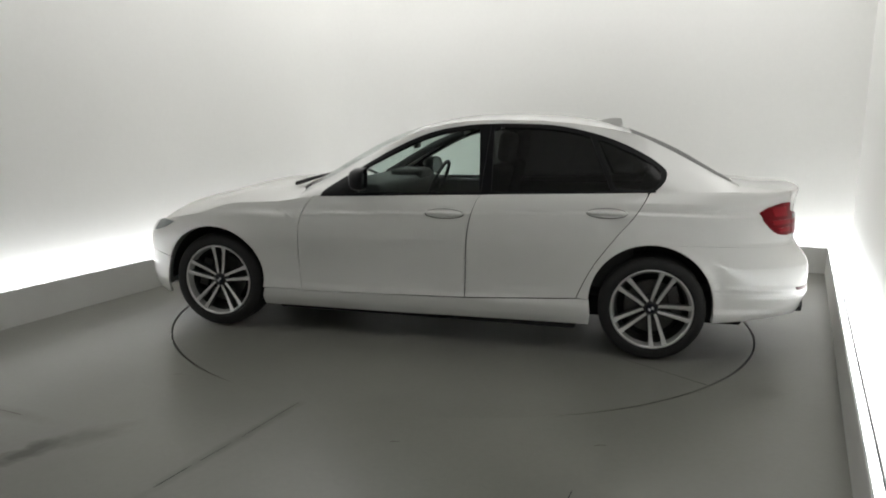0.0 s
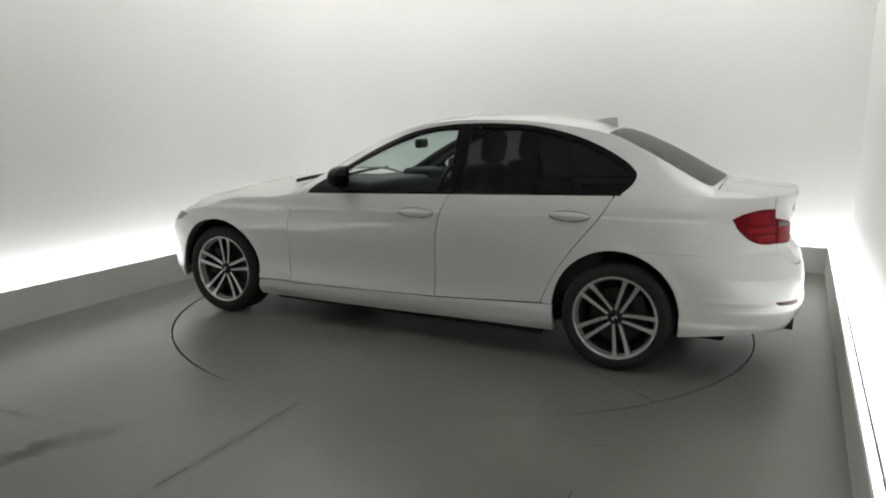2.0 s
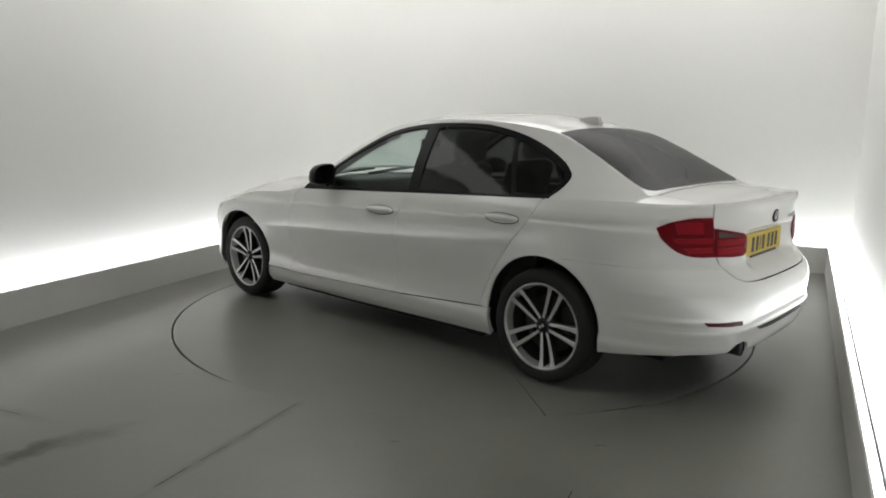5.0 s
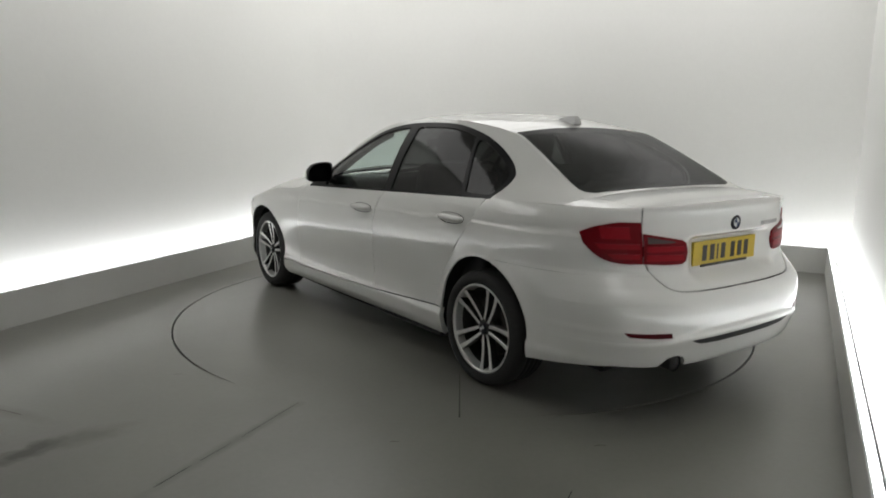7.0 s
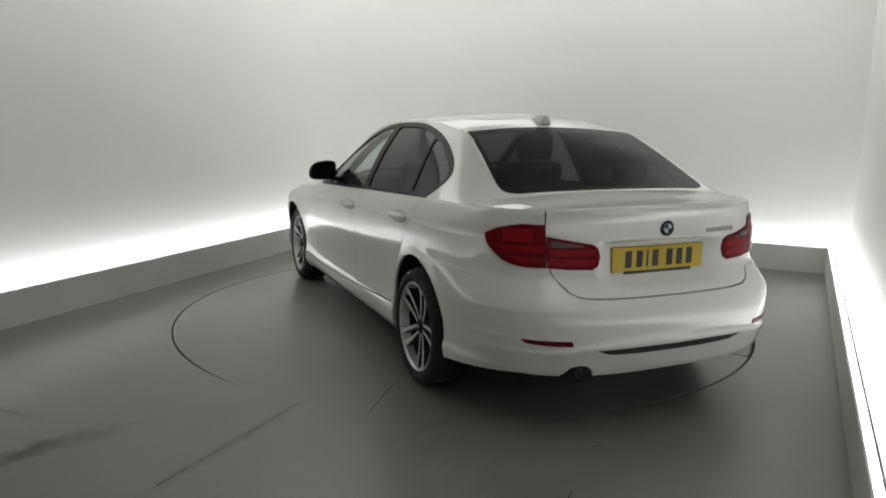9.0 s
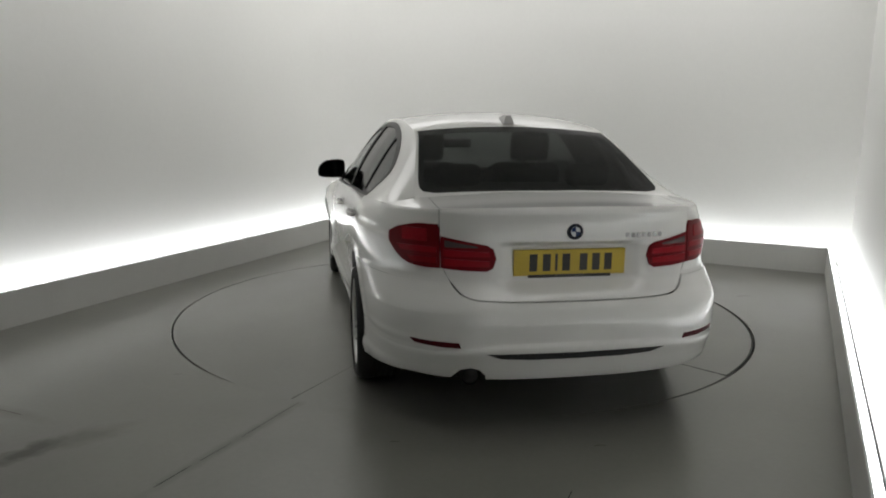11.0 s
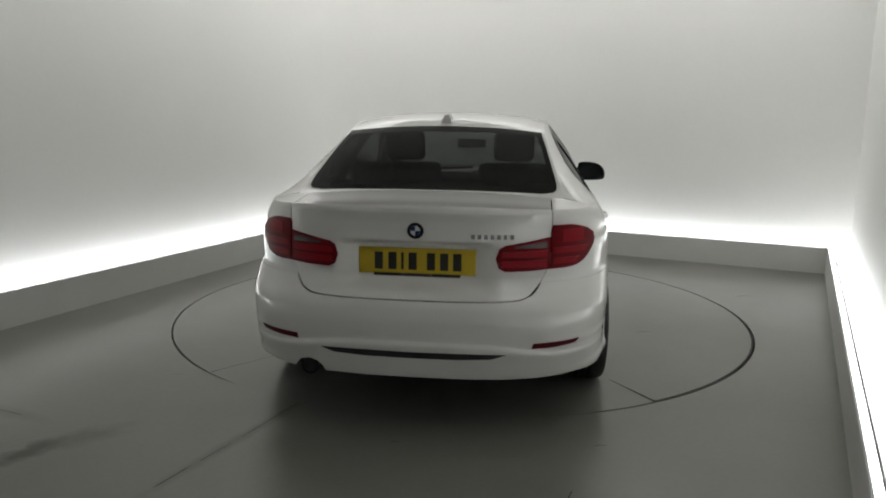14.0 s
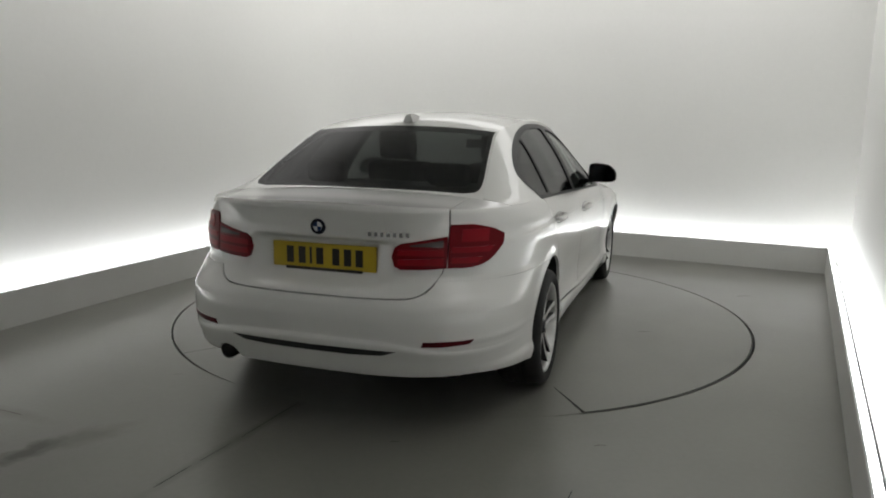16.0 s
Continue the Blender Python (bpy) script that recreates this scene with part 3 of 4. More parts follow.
arch_r = rounded(arch(*AXLES[0], 105.2, 183, n=24))
bumper_half = ([(S_MID, 0.276), (s_of_y(0.2, 0.277), 0.277), (s_of_y(0.40, 0.281), 0.281), (s_of_y(0.405, 0.30), 0.304), (s_of_y(0.43, 0.31), 0.330), (s_of_y(0.468, 0.32), 0.339),
                (s_of_y(0.51, 0.31), 0.330), (s_of_y(0.535, 0.30), 0.304), (s_of_y(0.55, 0.285), 0.286)] + [(s_at(x, 0.27), z) for x, z in ((-0.77, 0.292), (-0.62, 0.276), (-0.45, 0.256), (-0.363, 0.248))]
               + arch_r[::-1] + [(s_at(x, 0.7), BUMPER_Z - 0.0006) for x in (-0.12, -0.25, -0.4, -0.55, -0.7)] + [(s_of_y(y, 0.7), BUMPER_Z - 0.0006) for y in (0.68, 0.62, 0.546)]
               + [(s, z - 0.001) for s, z in lid_out if z < 0.686])
bumper_half_r = ([(S_MID, 0.276), (s_of_y(0.2, 0.277), 0.277), (s_of_y(0.40, 0.281), 0.281), (s_of_y(0.55, 0.286), 0.286)] + bumper_half[9:])
slot_full = tw([(-0.41, 0.408), (-0.345, 0.385), (-0.20, 0.376), (0.0, 0.374), (0.20, 0.376), (0.345, 0.385), (0.41, 0.408), (0.20, 0.406), (0.0, 0.403), (-0.20, 0.406)])
bumper_shape = bumper_half + [(2 * S_MID - s, z) for s, z in bumper_half_r[::-1][1:-1]]
reflector = lambda k: [(2 * S_MID - s, z) for s, z in tw([(0.515, 0.430), (0.61, 0.434), (0.70, 0.443), (0.718, 0.461), (0.62, 0.457), (0.522, 0.454)])] if k else tw([(0.515, 0.430), (0.61, 0.434), (0.70, 0.443), (0.718, 0.461), (0.62, 0.457), (0.522, 0.454)])

for mirror in (False, True):
    kw = dict(mirror=mirror)
    fender = panel("front_wing", wall_point, fender_shape, PAINT, car, da=0.06, db=0.04, **kw)
    head = panel("headlamp", wall_point, rounded([(3.11, 0.712), (3.18, 0.672), (3.28, 0.640), (3.38, 0.622), (3.392, 0.66), (3.31, 0.695), (3.21, 0.722)]), HEADLAMP, car, "clear headlamp lens", lift=0.004, depth=0.02, **kw)
    door = panel("front_door", wall_point, front_door_shape, PAINT, car, **kw)
    trim = panel("window_surround", side_point, front_trim_shape, TRIM, door, "gloss black window surround", holes=[front_glass], da=0.08, db=0.12, lift=0.002, depth=0.02, **kw)
    panel("window_glass", side_point, front_glass, GLASS, door, "clear side window", da=0.1, db=0.15, lift=-0.004, depth=0, **kw)
    back_door = panel("rear_door", wall_point, rear_door_shape, PAINT, car, **kw)
    panel("window_surround", side_point, rear_trim_shape, TRIM, back_door, "gloss black window surround", holes=[rear_glass, quarter_glass], da=0.08, db=0.12, lift=0.002, depth=0.02, **kw)
    panel("window_glass", side_point, rear_glass, PRIVACY, back_door, "dark tinted side window", da=0.1, db=0.15, lift=-0.004, depth=0, **kw)
    panel("window_glass", side_point, quarter_glass, PRIVACY, back_door, "dark tinted quarter window", da=0.1, db=0.15, lift=-0.004, depth=0, **kw)
    panel("side_sill", wall_point, sill_shape, PAINT, car, lift=0.003, depth=0.03, **kw)
    panel("quarter_panel", wall_point, quarter_shape, PAINT, car, da=0.05, db=0.014, holes=[], **kw)
    panel("roof_frame", side_point, frame_shape, PAINT, car, da=0.06, db=0.15, depth=0.012, **kw)
    lamp = panel("tail_lamp", wall_point, lamp_outer, RED_DEEP, car, "red outer tail lamp", lift=0.007, depth=0.03, da=0.04, db=0.03, step=0.02, **kw)
    lid_lamp = panel("tail_lamp", wall_point, lamp_inner, RED_DEEP, car, "dark red inner tail lamp", lift=0.007, depth=0.03, da=0.04, db=0.03, step=0.02, **kw)
    for z0, z1, y0, y1, x_end in ((0.778, 0.804, 0.597, 0.72, -0.700), (0.824, 0.850, 0.597, 0.72, -0.655), (0.870, 0.926, 0.635, 0.70, -0.656)):
        panel("light_bar", wall_point, tw([(y0, z0), (y0, z1)]) + [(s_at(x_end, z1), z1), (s_at(x_end - 0.02, z0), z0)], RED, lamp, "brighter red light bar", lift=0.0095, depth=0.004, step=0.02, **kw)
    for z0, z1 in ((0.767, 0.794), (0.810, 0.834)):
        panel("light_bar", wall_point, tw([(0.569, z0), (0.569, z1 + 0.006), (0.38, z1), (0.375, z0)]), RED, lid_lamp, "brighter red light bar", lift=0.0095, depth=0.004, step=0.02, **kw)
    panel("reversing_lens", wall_point, tw([(0.565, 0.850), (0.565, 0.879), (0.43, 0.857), (0.43, 0.850)]), CLEAR, lid_lamp, "clear reversing lens", lift=0.0095, depth=0.004, step=0.02, **kw)
    # door handles
    for owner, xa, xb, z in ((door, 1.122, 1.372, 0.832), (back_door, 0.147, 0.385, 0.872)):
        n = 14
        # the recess's shade is drawn as a flat black ring round a white oval
        cup = [(xa + (xb - xa) * (0.5 + 0.5 * math.cos(2 * math.pi * i / 28)), z - 0.001 + 0.031 * math.sin(2 * math.pi * i / 28)) for i in range(28)]
        panel("handle_recess", wall_point, cup, BLACK, owner, "black ring standing in for the shade round the handle recess", lift=0.0012, depth=0, **kw)
        cup2 = [(xa + (xb - xa) * (0.5 + 0.482 * math.cos(2 * math.pi * i / 28)), z - 0.0003 + 0.0268 * math.sin(2 * math.pi * i / 28)) for i in range(28)]
        panel("handle_recess", wall_point, cup2, PAINT, owner, "white recess behind the handle", lift=0.0024, depth=0, **kw)
        bm = bmesh.new()
        pts, rad = [], []
        for i in range(n + 1):
            x = xa + 0.006 + (xb - xa - 0.012) * i / n
            k = 1 - abs(2 * i / n - 1) ** 4
            p = wall_point(x, z) + Vector((0, 0.004 + 0.026 * k, 0))
            pts.append((p.x, -p.y if mirror else p.y, z + 0.004))
            rad.append(0.007 + 0.008 * k)
        tube(bm, pts, rad, 12, 1.1)
        part("door_handle", bm, PAINT, owner, "white bow handle", smooth=True)

panel("rear_bumper", wall_point, bumper_shape, PAINT, car, da=0.04, db=0.009, depth=0.03, lift=0.003)
panel("bumper_slot", wall_point, slot_full, BLACK, car, "black slot in the bumper", lift=0.0045, depth=0.004, da=0.05, step=0.03)
for k in (0, 1):
    panel("reflector", wall_point, reflector(k), REFLECTOR, car, "dark red bumper reflector", lift=0.0065, depth=0.006, da=0.05, step=0.03)
lid = panel("boot_lid", wall_point, lid_face, PAINT, car, da=0.022, db=0.009, lift=0.001, depth=0.02)

# boot lid top, bonnet, quarter tops, roof
lid_top = []
for k in range(-20, 21):
    s = S_MID + (lid_half[0][0] - S_MID) * k / 20
    p = wall_point(s, wall_top(s))
    lid_top.append((p.x, p.y))
lid_top = lid_top + [(-0.497, 0.586), (-0.495, 0.5), (-0.494, 0.25), (-0.493, 0.0), (-0.494, -0.25), (-0.495, -0.5), (-0.497, -0.586)]
panel("lid_top", lid_point, lid_top, PAINT, lid, da=0.05, db=0.08, depth=0.012)
hood_edge = lambda sgn: [(wall_point(s, wall_top(s)).x, sgn * (wall_point(s, wall_top(s)).y - 0.004)) for s in [3.18 - 0.98 * i / 20 for i in range(21)]]
nose = [(wall_point(s, wall_top(s)).x - 0.004, wall_point(s, wall_top(s)).y) for s in [3.18 + 0.42 * i / 16 for i in range(17)]]
hood = hood_edge(1)[::-1] + nose[1:] + [(x, -y) for x, y in nose[::-1][1:]] + hood_edge(-1)[1:]
hood = [(x, y) for x, y in hood if x > 2.225] + [(2.25, -0.72), (2.305, -0.60), (2.36, -0.3), (2.375, 0.0), (2.36, 0.3), (2.305, 0.60), (2.25, 0.72)]
panel("bonnet", lid_point, hood, PAINT, car, da=0.08, db=0.1, depth=0.01)
for mirror in (False, True):
    edge = []
    for i in range(17):
        s = s_of_y(0.5915, 0.99) + (s_at(-0.475, 0.99) - s_of_y(0.5915, 0.99)) * i / 16
        p = wall_point(s, wall_top(s))
        edge.append((p.x, p.y))
    panel("quarter_top", lid_point, edge + [(-0.478, 0.655), (-0.494, 0.5905)], PAINT, car, da=0.05, db=0.05, depth=0.012, mirror=mirror)
    # the nose below the bonnet
    nose_shape = [(3.166, 0.62), (3.126, 0.52)] + rounded(arch(*AXLES[1], 21, -12, n=8)) + rounded([(3.185, 0.21), (3.25, 0.195)]) + [(3.4, 0.19), (3.6, 0.19)] + [(3.6 - 0.413 * i / 12, wall_top(3.6 - 0.413 * i / 12)) for i in range(13)]
    panel("front_bumper", wall_point, nose_shape, PAINT, car, da=0.05, db=0.05, mirror=mirror)
rect = lambda a0, a1, b0, b1, n=16: ([(a0, b0 + (b1 - b0) * i / n) for i in range(n)] + [(a0 + (a1 - a0) * i / n, b1) for i in range(n)]
                                     + [(a1, b1 + (b0 - b1) * i / n) for i in range(n)] + [(a1 + (a0 - a1) * i / n, b0) for i in range(n)])
panel("roof", top_point, rect(0.195, 1.485, -1.0, 1.0), PAINT, car, da=0.08, db=0.12, depth=0.01)
rear_half = [(0.158, 0.0), (0.152, 0.5), (0.140, 0.972), (-0.12, 0.975), (-0.31, 0.978), (-0.375, 0.974), (-0.415, 0.962), (-0.443, 0.93), (-0.462, 0.84), (-0.474, 0.4), (-0.479, 0.0)]
rear_frame = rear_half + [(x, -q) for x, q in rear_half[::-1][1:-1]]
panel("rear_shoulder", top_point, rect(-0.49, 0.192, -1.0, 1.0), PAINT, car, "white roof edge round the rear window", holes=[rear_frame], da=0.06, db=0.1, depth=0.01)
panel("rear_window", top_point, rear_frame, REAR_GLASS, car, "dark tinted rear window", da=0.06, db=0.12, lift=0.001, depth=0)
inner_edge = [(-0.15 + (x + 0.15) * 0.93, q * 0.955) for x, q in rear_frame]
panel("window_band", top_point, rear_frame, TRIM, car, "black printed border of the rear window", holes=[inner_edge], da=0.06, db=0.12, lift=-0.003, depth=0)
screen = [(1.53, -0.95), (1.52, 0), (1.53, 0.95), (1.8, 0.955), (2.21, 0.955), (2.22, 0.5), (2.22, 0.0), (2.22, -0.5), (2.21, -0.955), (1.8, -0.955)]
panel("screen_frame", top_point, rect(1.488, 2.235, -1.0, 1.0), PAINT, car, "white windscreen frame", holes=[screen], da=0.08, db=0.12, depth=0.01)
panel("windscreen", top_point, screen, GLASS, car, "clear windscreen", da=0.1, db=0.15, lift=-0.002, depth=0)

# cowl and wipers
bm = bmesh.new()
box(bm, 2.18, 2.42, -0.62, 0.62, 0.86, 0.928)
part("cowl", bm, BLACK, car, "black cowl below the windscreen")
for y0, y1 in ((0.62, 0.02), (0.02, -0.55)):
    bm = bmesh.new()
    tube(bm, [(2.36, y0, 0.965), (2.32, (y0 + y1) / 2, 0.995), (2.285, y1, 1.012)], [0.014, 0.012, 0.008], 8)
    part("wiper", bm, BLACK, car, "black wiper arm", smooth=True)

# ---------------------------------------------------------------- wheels
def wheel(name, x, y_face, z, turn, right=False):
    """A tyre and a rim of five double spokes, its face on the outside."""
    w = part(name, bmesh.new(), RUBBER, car, "alloy wheel with five double spokes")
    w.matrix_basis = pose(x, y_face, z) @ (pose(0, 0, 0, 0, 0, 180) if right else Matrix())
    top = z - 0.0005
    bm = bmesh.new()
    r = [(0.238, -0.006), (0.243, 0.004), (0.249, 0.009), (0.262, 0.012), (0.280, 0.011), (top - 0.017, 0.003), (top - 0.007, -0.012), (top - 0.0015, -0.030), (top, -0.055)]
    grooves = []
    for k in range(4):
        h = -0.06 - 0.032 * k
        grooves += [(top, h), (top, h - 0.018), (top - 0.007, h - 0.021), (top - 0.007, h - 0.027)]
    prof = r + grooves + [(top, -0.19), (top - 0.008, -0.214), (0.29, -0.225), (0.25, -0.225), (0.228, -0.21)]
    lathe(bm, prof, 72)
    bmesh.ops.recalc_face_normals(bm, faces=bm.faces[:])
    part("tyre", bm, RUBBER, w, "black low-profile tyre", smooth=True)
    bm = bmesh.new()
    lathe(bm, [(0.200, -0.20), (0.203, -0.075), (0.216, -0.050), (0.222, -0.022), (0.2245, -0.008), (0.229, 0.001), (0.236, 0.003), (0.2405, -0.001), (0.240, -0.010), (0.228, -0.02), (0.222, -0.2)], 72)
    bmesh.ops.recalc_face_normals(bm, faces=bm.faces[:])
    for f in bm.faces:
        c = f.calc_center_median()
        f.material_index = 0 if c.y > -0.062 else 1
    rim = part("rim", mesh_of("rim", bm, [ALLOY, ALLOY_DARK], smooth=True), None, w, "silver alloy rim")

    def spoke(side):
        bm = bmesh.new()
        rows = []
        n = 10
        for i in range(n + 1):
            t = i / n
            rad = 0.040 + (0.2235 - 0.040) * t
            off = side * (0.0165 + 0.0225 * t ** 0.9)
            half = 0.0082 + 0.0040 * t + 0.0045 * max(0, t - 0.82) / 0.18
            dish = -0.030 + 0.006 * t + 0.018 * t ** 2.2
            edge = 0.0025
            rows.append([(rad, off - half * 1.1, dish - 0.045), (rad, off - half, dish - edge), (rad, off - half + edge, dish), (rad, off + half - edge, dish), (rad, off + half, dish - edge), (rad, off + half * 1.1, dish - 0.045)])
        vs = [[bm.verts.new((a, d, b)) for a, b, d in row] for row in rows]
        for q, p in zip(vs, vs[1:]):
            for k in range(5):
                f = bm.faces.new((q[k], q[k + 1], p[k + 1], p[k]))
                f.material_index = 1 if k in (0, 4) else 0
        bm.faces.new(vs[0])
        bm.faces.new(vs[-1][::-1])
        bmesh.ops.recalc_face_normals(bm, faces=bm.faces[:])
        return mesh_of("spoke", bm, [ALLOY, ALLOY_DARK])
    meshes = [spoke(1), spoke(-1)]
    for k in range(5):
        for me in meshes:
            o = part("spoke", me, None, rim)
            o.matrix_basis = pose(0, 0, 0, 0, turn + 72 * k, 0)
    bm = bmesh.new()
    lathe(bm, [(0.0005, -0.022), (0.031, -0.022), (0.034, -0.025), (0.037, -0.034), (0.060, -0.041), (0.066, -0.050), (0.066, -0.09)], 40)
    bmesh.ops.recalc_face_normals(bm, faces=bm.faces[:])
    part("hub", bm, ALLOY_DARK, rim, "dark grey wheel hub", smooth=True)
    bm = bmesh.new()
    lathe(bm, [(0.0005, -0.0165), (0.022, -0.0165), (0.0265, -0.0175), (0.031, -0.021), (0.033, -0.026)], 32)
    bmesh.ops.recalc_face_normals(bm, faces=bm.faces[:])
    cap_ob = part("centre_cap", bm, BADGE_BLACK, rim, "dark round centre cap", smooth=True)
    for q in (0, 2):
        bm = bmesh.new()
        c = bm.verts.new((0, -0.0155, 0))
        arc = [bm.verts.new((0.0165 * math.cos(math.radians(turn + 90 * q + 90 * i / 6)), -0.0155, 0.0165 * math.sin(math.radians(turn + 90 * q + 90 * i / 6)))) for i in range(7)]
        for a, b in zip(arc, arc[1:]):
            bm.faces.new((c, b, a))
        part("cap_quarter", bm, BADGE_WHITE, cap_ob)
    for k in range(5):
        # a bolt in its round well between the two spokes of each pair
        bm = bmesh.new()
        lathe(bm, [(0.0085, -0.052), (0.0125, -0.052), (0.0135, -0.034), (0.0155, -0.034), (0.0165, -0.05)], 20)
        bmesh.ops.transform(bm, matrix=pose(0, 0, 0, 0, turn + 72 * k, 0) @ pose(0.057, 0, 0), verts=bm.verts[:])
        bmesh.ops.recalc_face_normals(bm, faces=bm.faces[:])
        part("bolt_well", bm, DARK, rim)
        bm = bmesh.new()
        bmesh.ops.create_cone(bm, cap_ends=True, segments=6, radius1=0.0088, radius2=0.0075, depth=0.02,
                              matrix=pose(0, 0, 0, 0, turn + 72 * k, 0) @ pose(0.057, -0.052, 0, 90))
        part("wheel_bolt", bm, BLACK, rim)
    bm = bmesh.new()
    lathe(bm, [(0.07, -0.095), (0.156, -0.095), (0.159, -0.098), (0.159, -0.115), (0.07, -0.115)], 48)
    bmesh.ops.recalc_face_normals(bm, faces=bm.faces[:])
    part("brake_disc", bm, STEEL, w, "grey steel brake disc")
    bm = bmesh.new()
    soft_block(bm, -0.10, 0.10, -0.125, -0.075, 0.100, 0.172, 0.012, pose(0, 0, 0, 0, 75 if x > 1 else -75, 0))
    part("brake_caliper", bm, STEEL, w, "grey brake caliper")
    bm = bmesh.new()
    bmesh.ops.create_cone(bm, cap_ends=True, segments=48, radius1=0.215, radius2=0.215, depth=0.06, matrix=pose(0, -0.18, 0, 90))
    part("wheel_back", bm, DARK, w, "dark inside of the wheel")


wheel("wheel", -0.018, 0.900, 0.312, 103)
wheel("wheel", 2.815, 0.926, 0.318, -92)
wheel("wheel", -0.018, -0.900, 0.312, 120, True)
wheel("wheel", 2.815, -0.926, 0.318, 75, True)

# wheel housings, floor pan, dark lining under the panels
for (ax, az) in AXLES:
    for sgn in (1, -1):
        bm = bmesh.new()
        n = 28
        rows = [[bm.verts.new((ax + r * math.cos(a), sgn * y, az + r * math.sin(a))) for a in [math.radians(-4 + 188 * i / n) for i in range(n + 1)]]
                for r, y in ((ARCH_R + 0.003, 0.885), (ARCH_R + 0.006, 0.862), (ARCH_R + 0.008, 0.58), (0.10, 0.58))]
        for q, p in zip(rows, rows[1:]):
            for k in range(n):
                bm.faces.new((q[k], q[k + 1], p[k + 1], p[k]))
        part("wheel_housing", bm, DARK, car, "black wheel housing")
bm = bmesh.new()
soft_block(bm, -0.58, 3.22, -0.57, 0.57, 0.165, 0.32, 0.02)
soft_block(bm, -0.80, -0.50, -0.42, 0.42, 0.29, 0.36, 0.02)
soft_block(bm, 0.42, 2.40, -0.84, 0.84, 0.140, 0.32, 0.02)
part("floor_pan", bm, DARK, car, "black underbody")
lining = [(0.42, 0.32), (0.36, 0.56), (0.2, 0.76), (-0.1, 0.78)] + [(s_at(-0.45, 0.7), 0.76), (s_at(-0.45, 0.6), 0.30), (s_of_y(0.3, 0.3), 0.30), (S_MID, 0.30), (S_MID, 0.59), (s_of_y(0.38, 0.59), 0.59), (s_of_y(0.38, 0.90), 0.90), (s_of_y(0.42, 0.96), 0.96), (s_at(-0.5, 0.95), 0.955), (0.0, 0.955), (1.0, 0.93), (2.1, 0.87), (2.40, 0.84), (2.38, 0.32)]
for mirror in (False, True):
    panel("inner_lining", wall_point, lining, DARK, car, "black inner side of the body", lift=-0.03, depth=0, da=0.1, db=0.08, mirror=mirror)

# ---------------------------------------------------------------- mirrors, fin, exhaust, plate, badges
MIRROR_SHAPE = spline([(0.850, 0.972), (0.846, 1.02), (0.850, 1.082), (0.872, 1.101), (0.93, 1.104), (1.005, 1.090), (1.050, 1.048), (1.058, 1.000), (1.046, 0.974), (1.00, 0.963), (0.92, 0.961), (0.865, 0.962)], 4)
for sgn in (1, -1):
    bm = bmesh.new()
    rings = []
    for x, k in ((1.760, 0.90), (1.748, 0.945), (1.753, 0.975), (1.772, 0.985), (1.803, 0.95), (1.830, 0.82), (1.848, 0.60), (1.855, 0.30)):
        rings.append([bm.verts.new((x - 0.16 * (y - 0.95), sgn * (0.945 + (y - 0.945) * k), 1.030 + (z - 1.030) * k)) for y, z in MIRROR_SHAPE])
    for q, w in zip(rings, rings[1:]):
        for k in range(len(q)):
            bm.faces.new((q[k], q[(k + 1) % len(q)], w[(k + 1) % len(q)], w[k]))
    bm.faces.new(rings[-1])
    bm.faces.new(rings[0][::-1])
    bmesh.ops.recalc_face_normals(bm, faces=bm.faces[:])
    shell = part("door_mirror", bm, TRIM, car, "gloss black door mirror", smooth=True)
    bm = bmesh.new()
    tube(bm, [(1.87, sgn * 0.785, 0.952), (1.83, sgn * 0.84, 0.966), (1.79, sgn * 0.885, 0.978)], [0.030, 0.020, 0.022], 10, 0.8)
    part("mirror_foot", bm, TRIM, shell, smooth=True)
    bm = bmesh.new()
    lens = [bm.verts.new((1.7575 - 0.16 * (y - 0.95), sgn * (0.945 + (y - 0.945) * 0.86), 1.030 + (z - 1.030) * 0.86)) for y, z in MIRROR_SHAPE]
    back = [bm.verts.new((v.co.x + 0.006, v.co.y, v.co.z)) for v in lens]
    for k in range(len(lens)):
        bm.faces.new((lens[k], lens[(k + 1) % len(lens)], back[(k + 1) % len(lens)], back[k]))
    bm.faces.new(lens[::-1])
    bm.faces.new(back)
    bmesh.ops.recalc_face_normals(bm, faces=bm.faces[:])
    part("mirror_glass", bm, MIRROR, shell, "mirror glass coloured dark for its dark reflection")

bm = bmesh.new()
fin = [(0.385, 1.405), (0.325, 1.424), (0.265, 1.435), (0.215, 1.436), (0.202, 1.428), (0.194, 1.384), (0.28, 1.392)]
hi = [[bm.verts.new((x, sgn * (0.013 + 0.024 * max(0, (1.436 - z)) / 0.06), z)) for x, z in fin] for sgn in (1, -1)]
for k in range(len(fin)):
    bm.faces.new((hi[0][k], hi[0][(k + 1) % len(fin)], hi[1][(k + 1) % len(fin)], hi[1][k]))
bm.faces.new(hi[0])
bm.faces.new(hi[1][::-1])
bmesh.ops.bevel(bm, geom=bm.edges[:], offset=0.004, segments=2, profile=0.5, affect="EDGES")
bmesh.ops.recalc_face_normals(bm, faces=bm.faces[:])
part("roof_aerial", bm, FIN, car, "light grey shark-fin aerial")

bm = bmesh.new()
tube(bm, [(-0.50, 0.47, 0.312), (-0.80, 0.47, 0.305), (-0.928, 0.47, 0.300)], 0.040, 24, caps=False)
tube(bm, [(-0.922, 0.47, 0.300), (-0.78, 0.47, 0.306)], 0.034, 24, caps=True)
part("exhaust_pipe", bm, BLACK, car, "black round exhaust tailpipe", smooth=True)

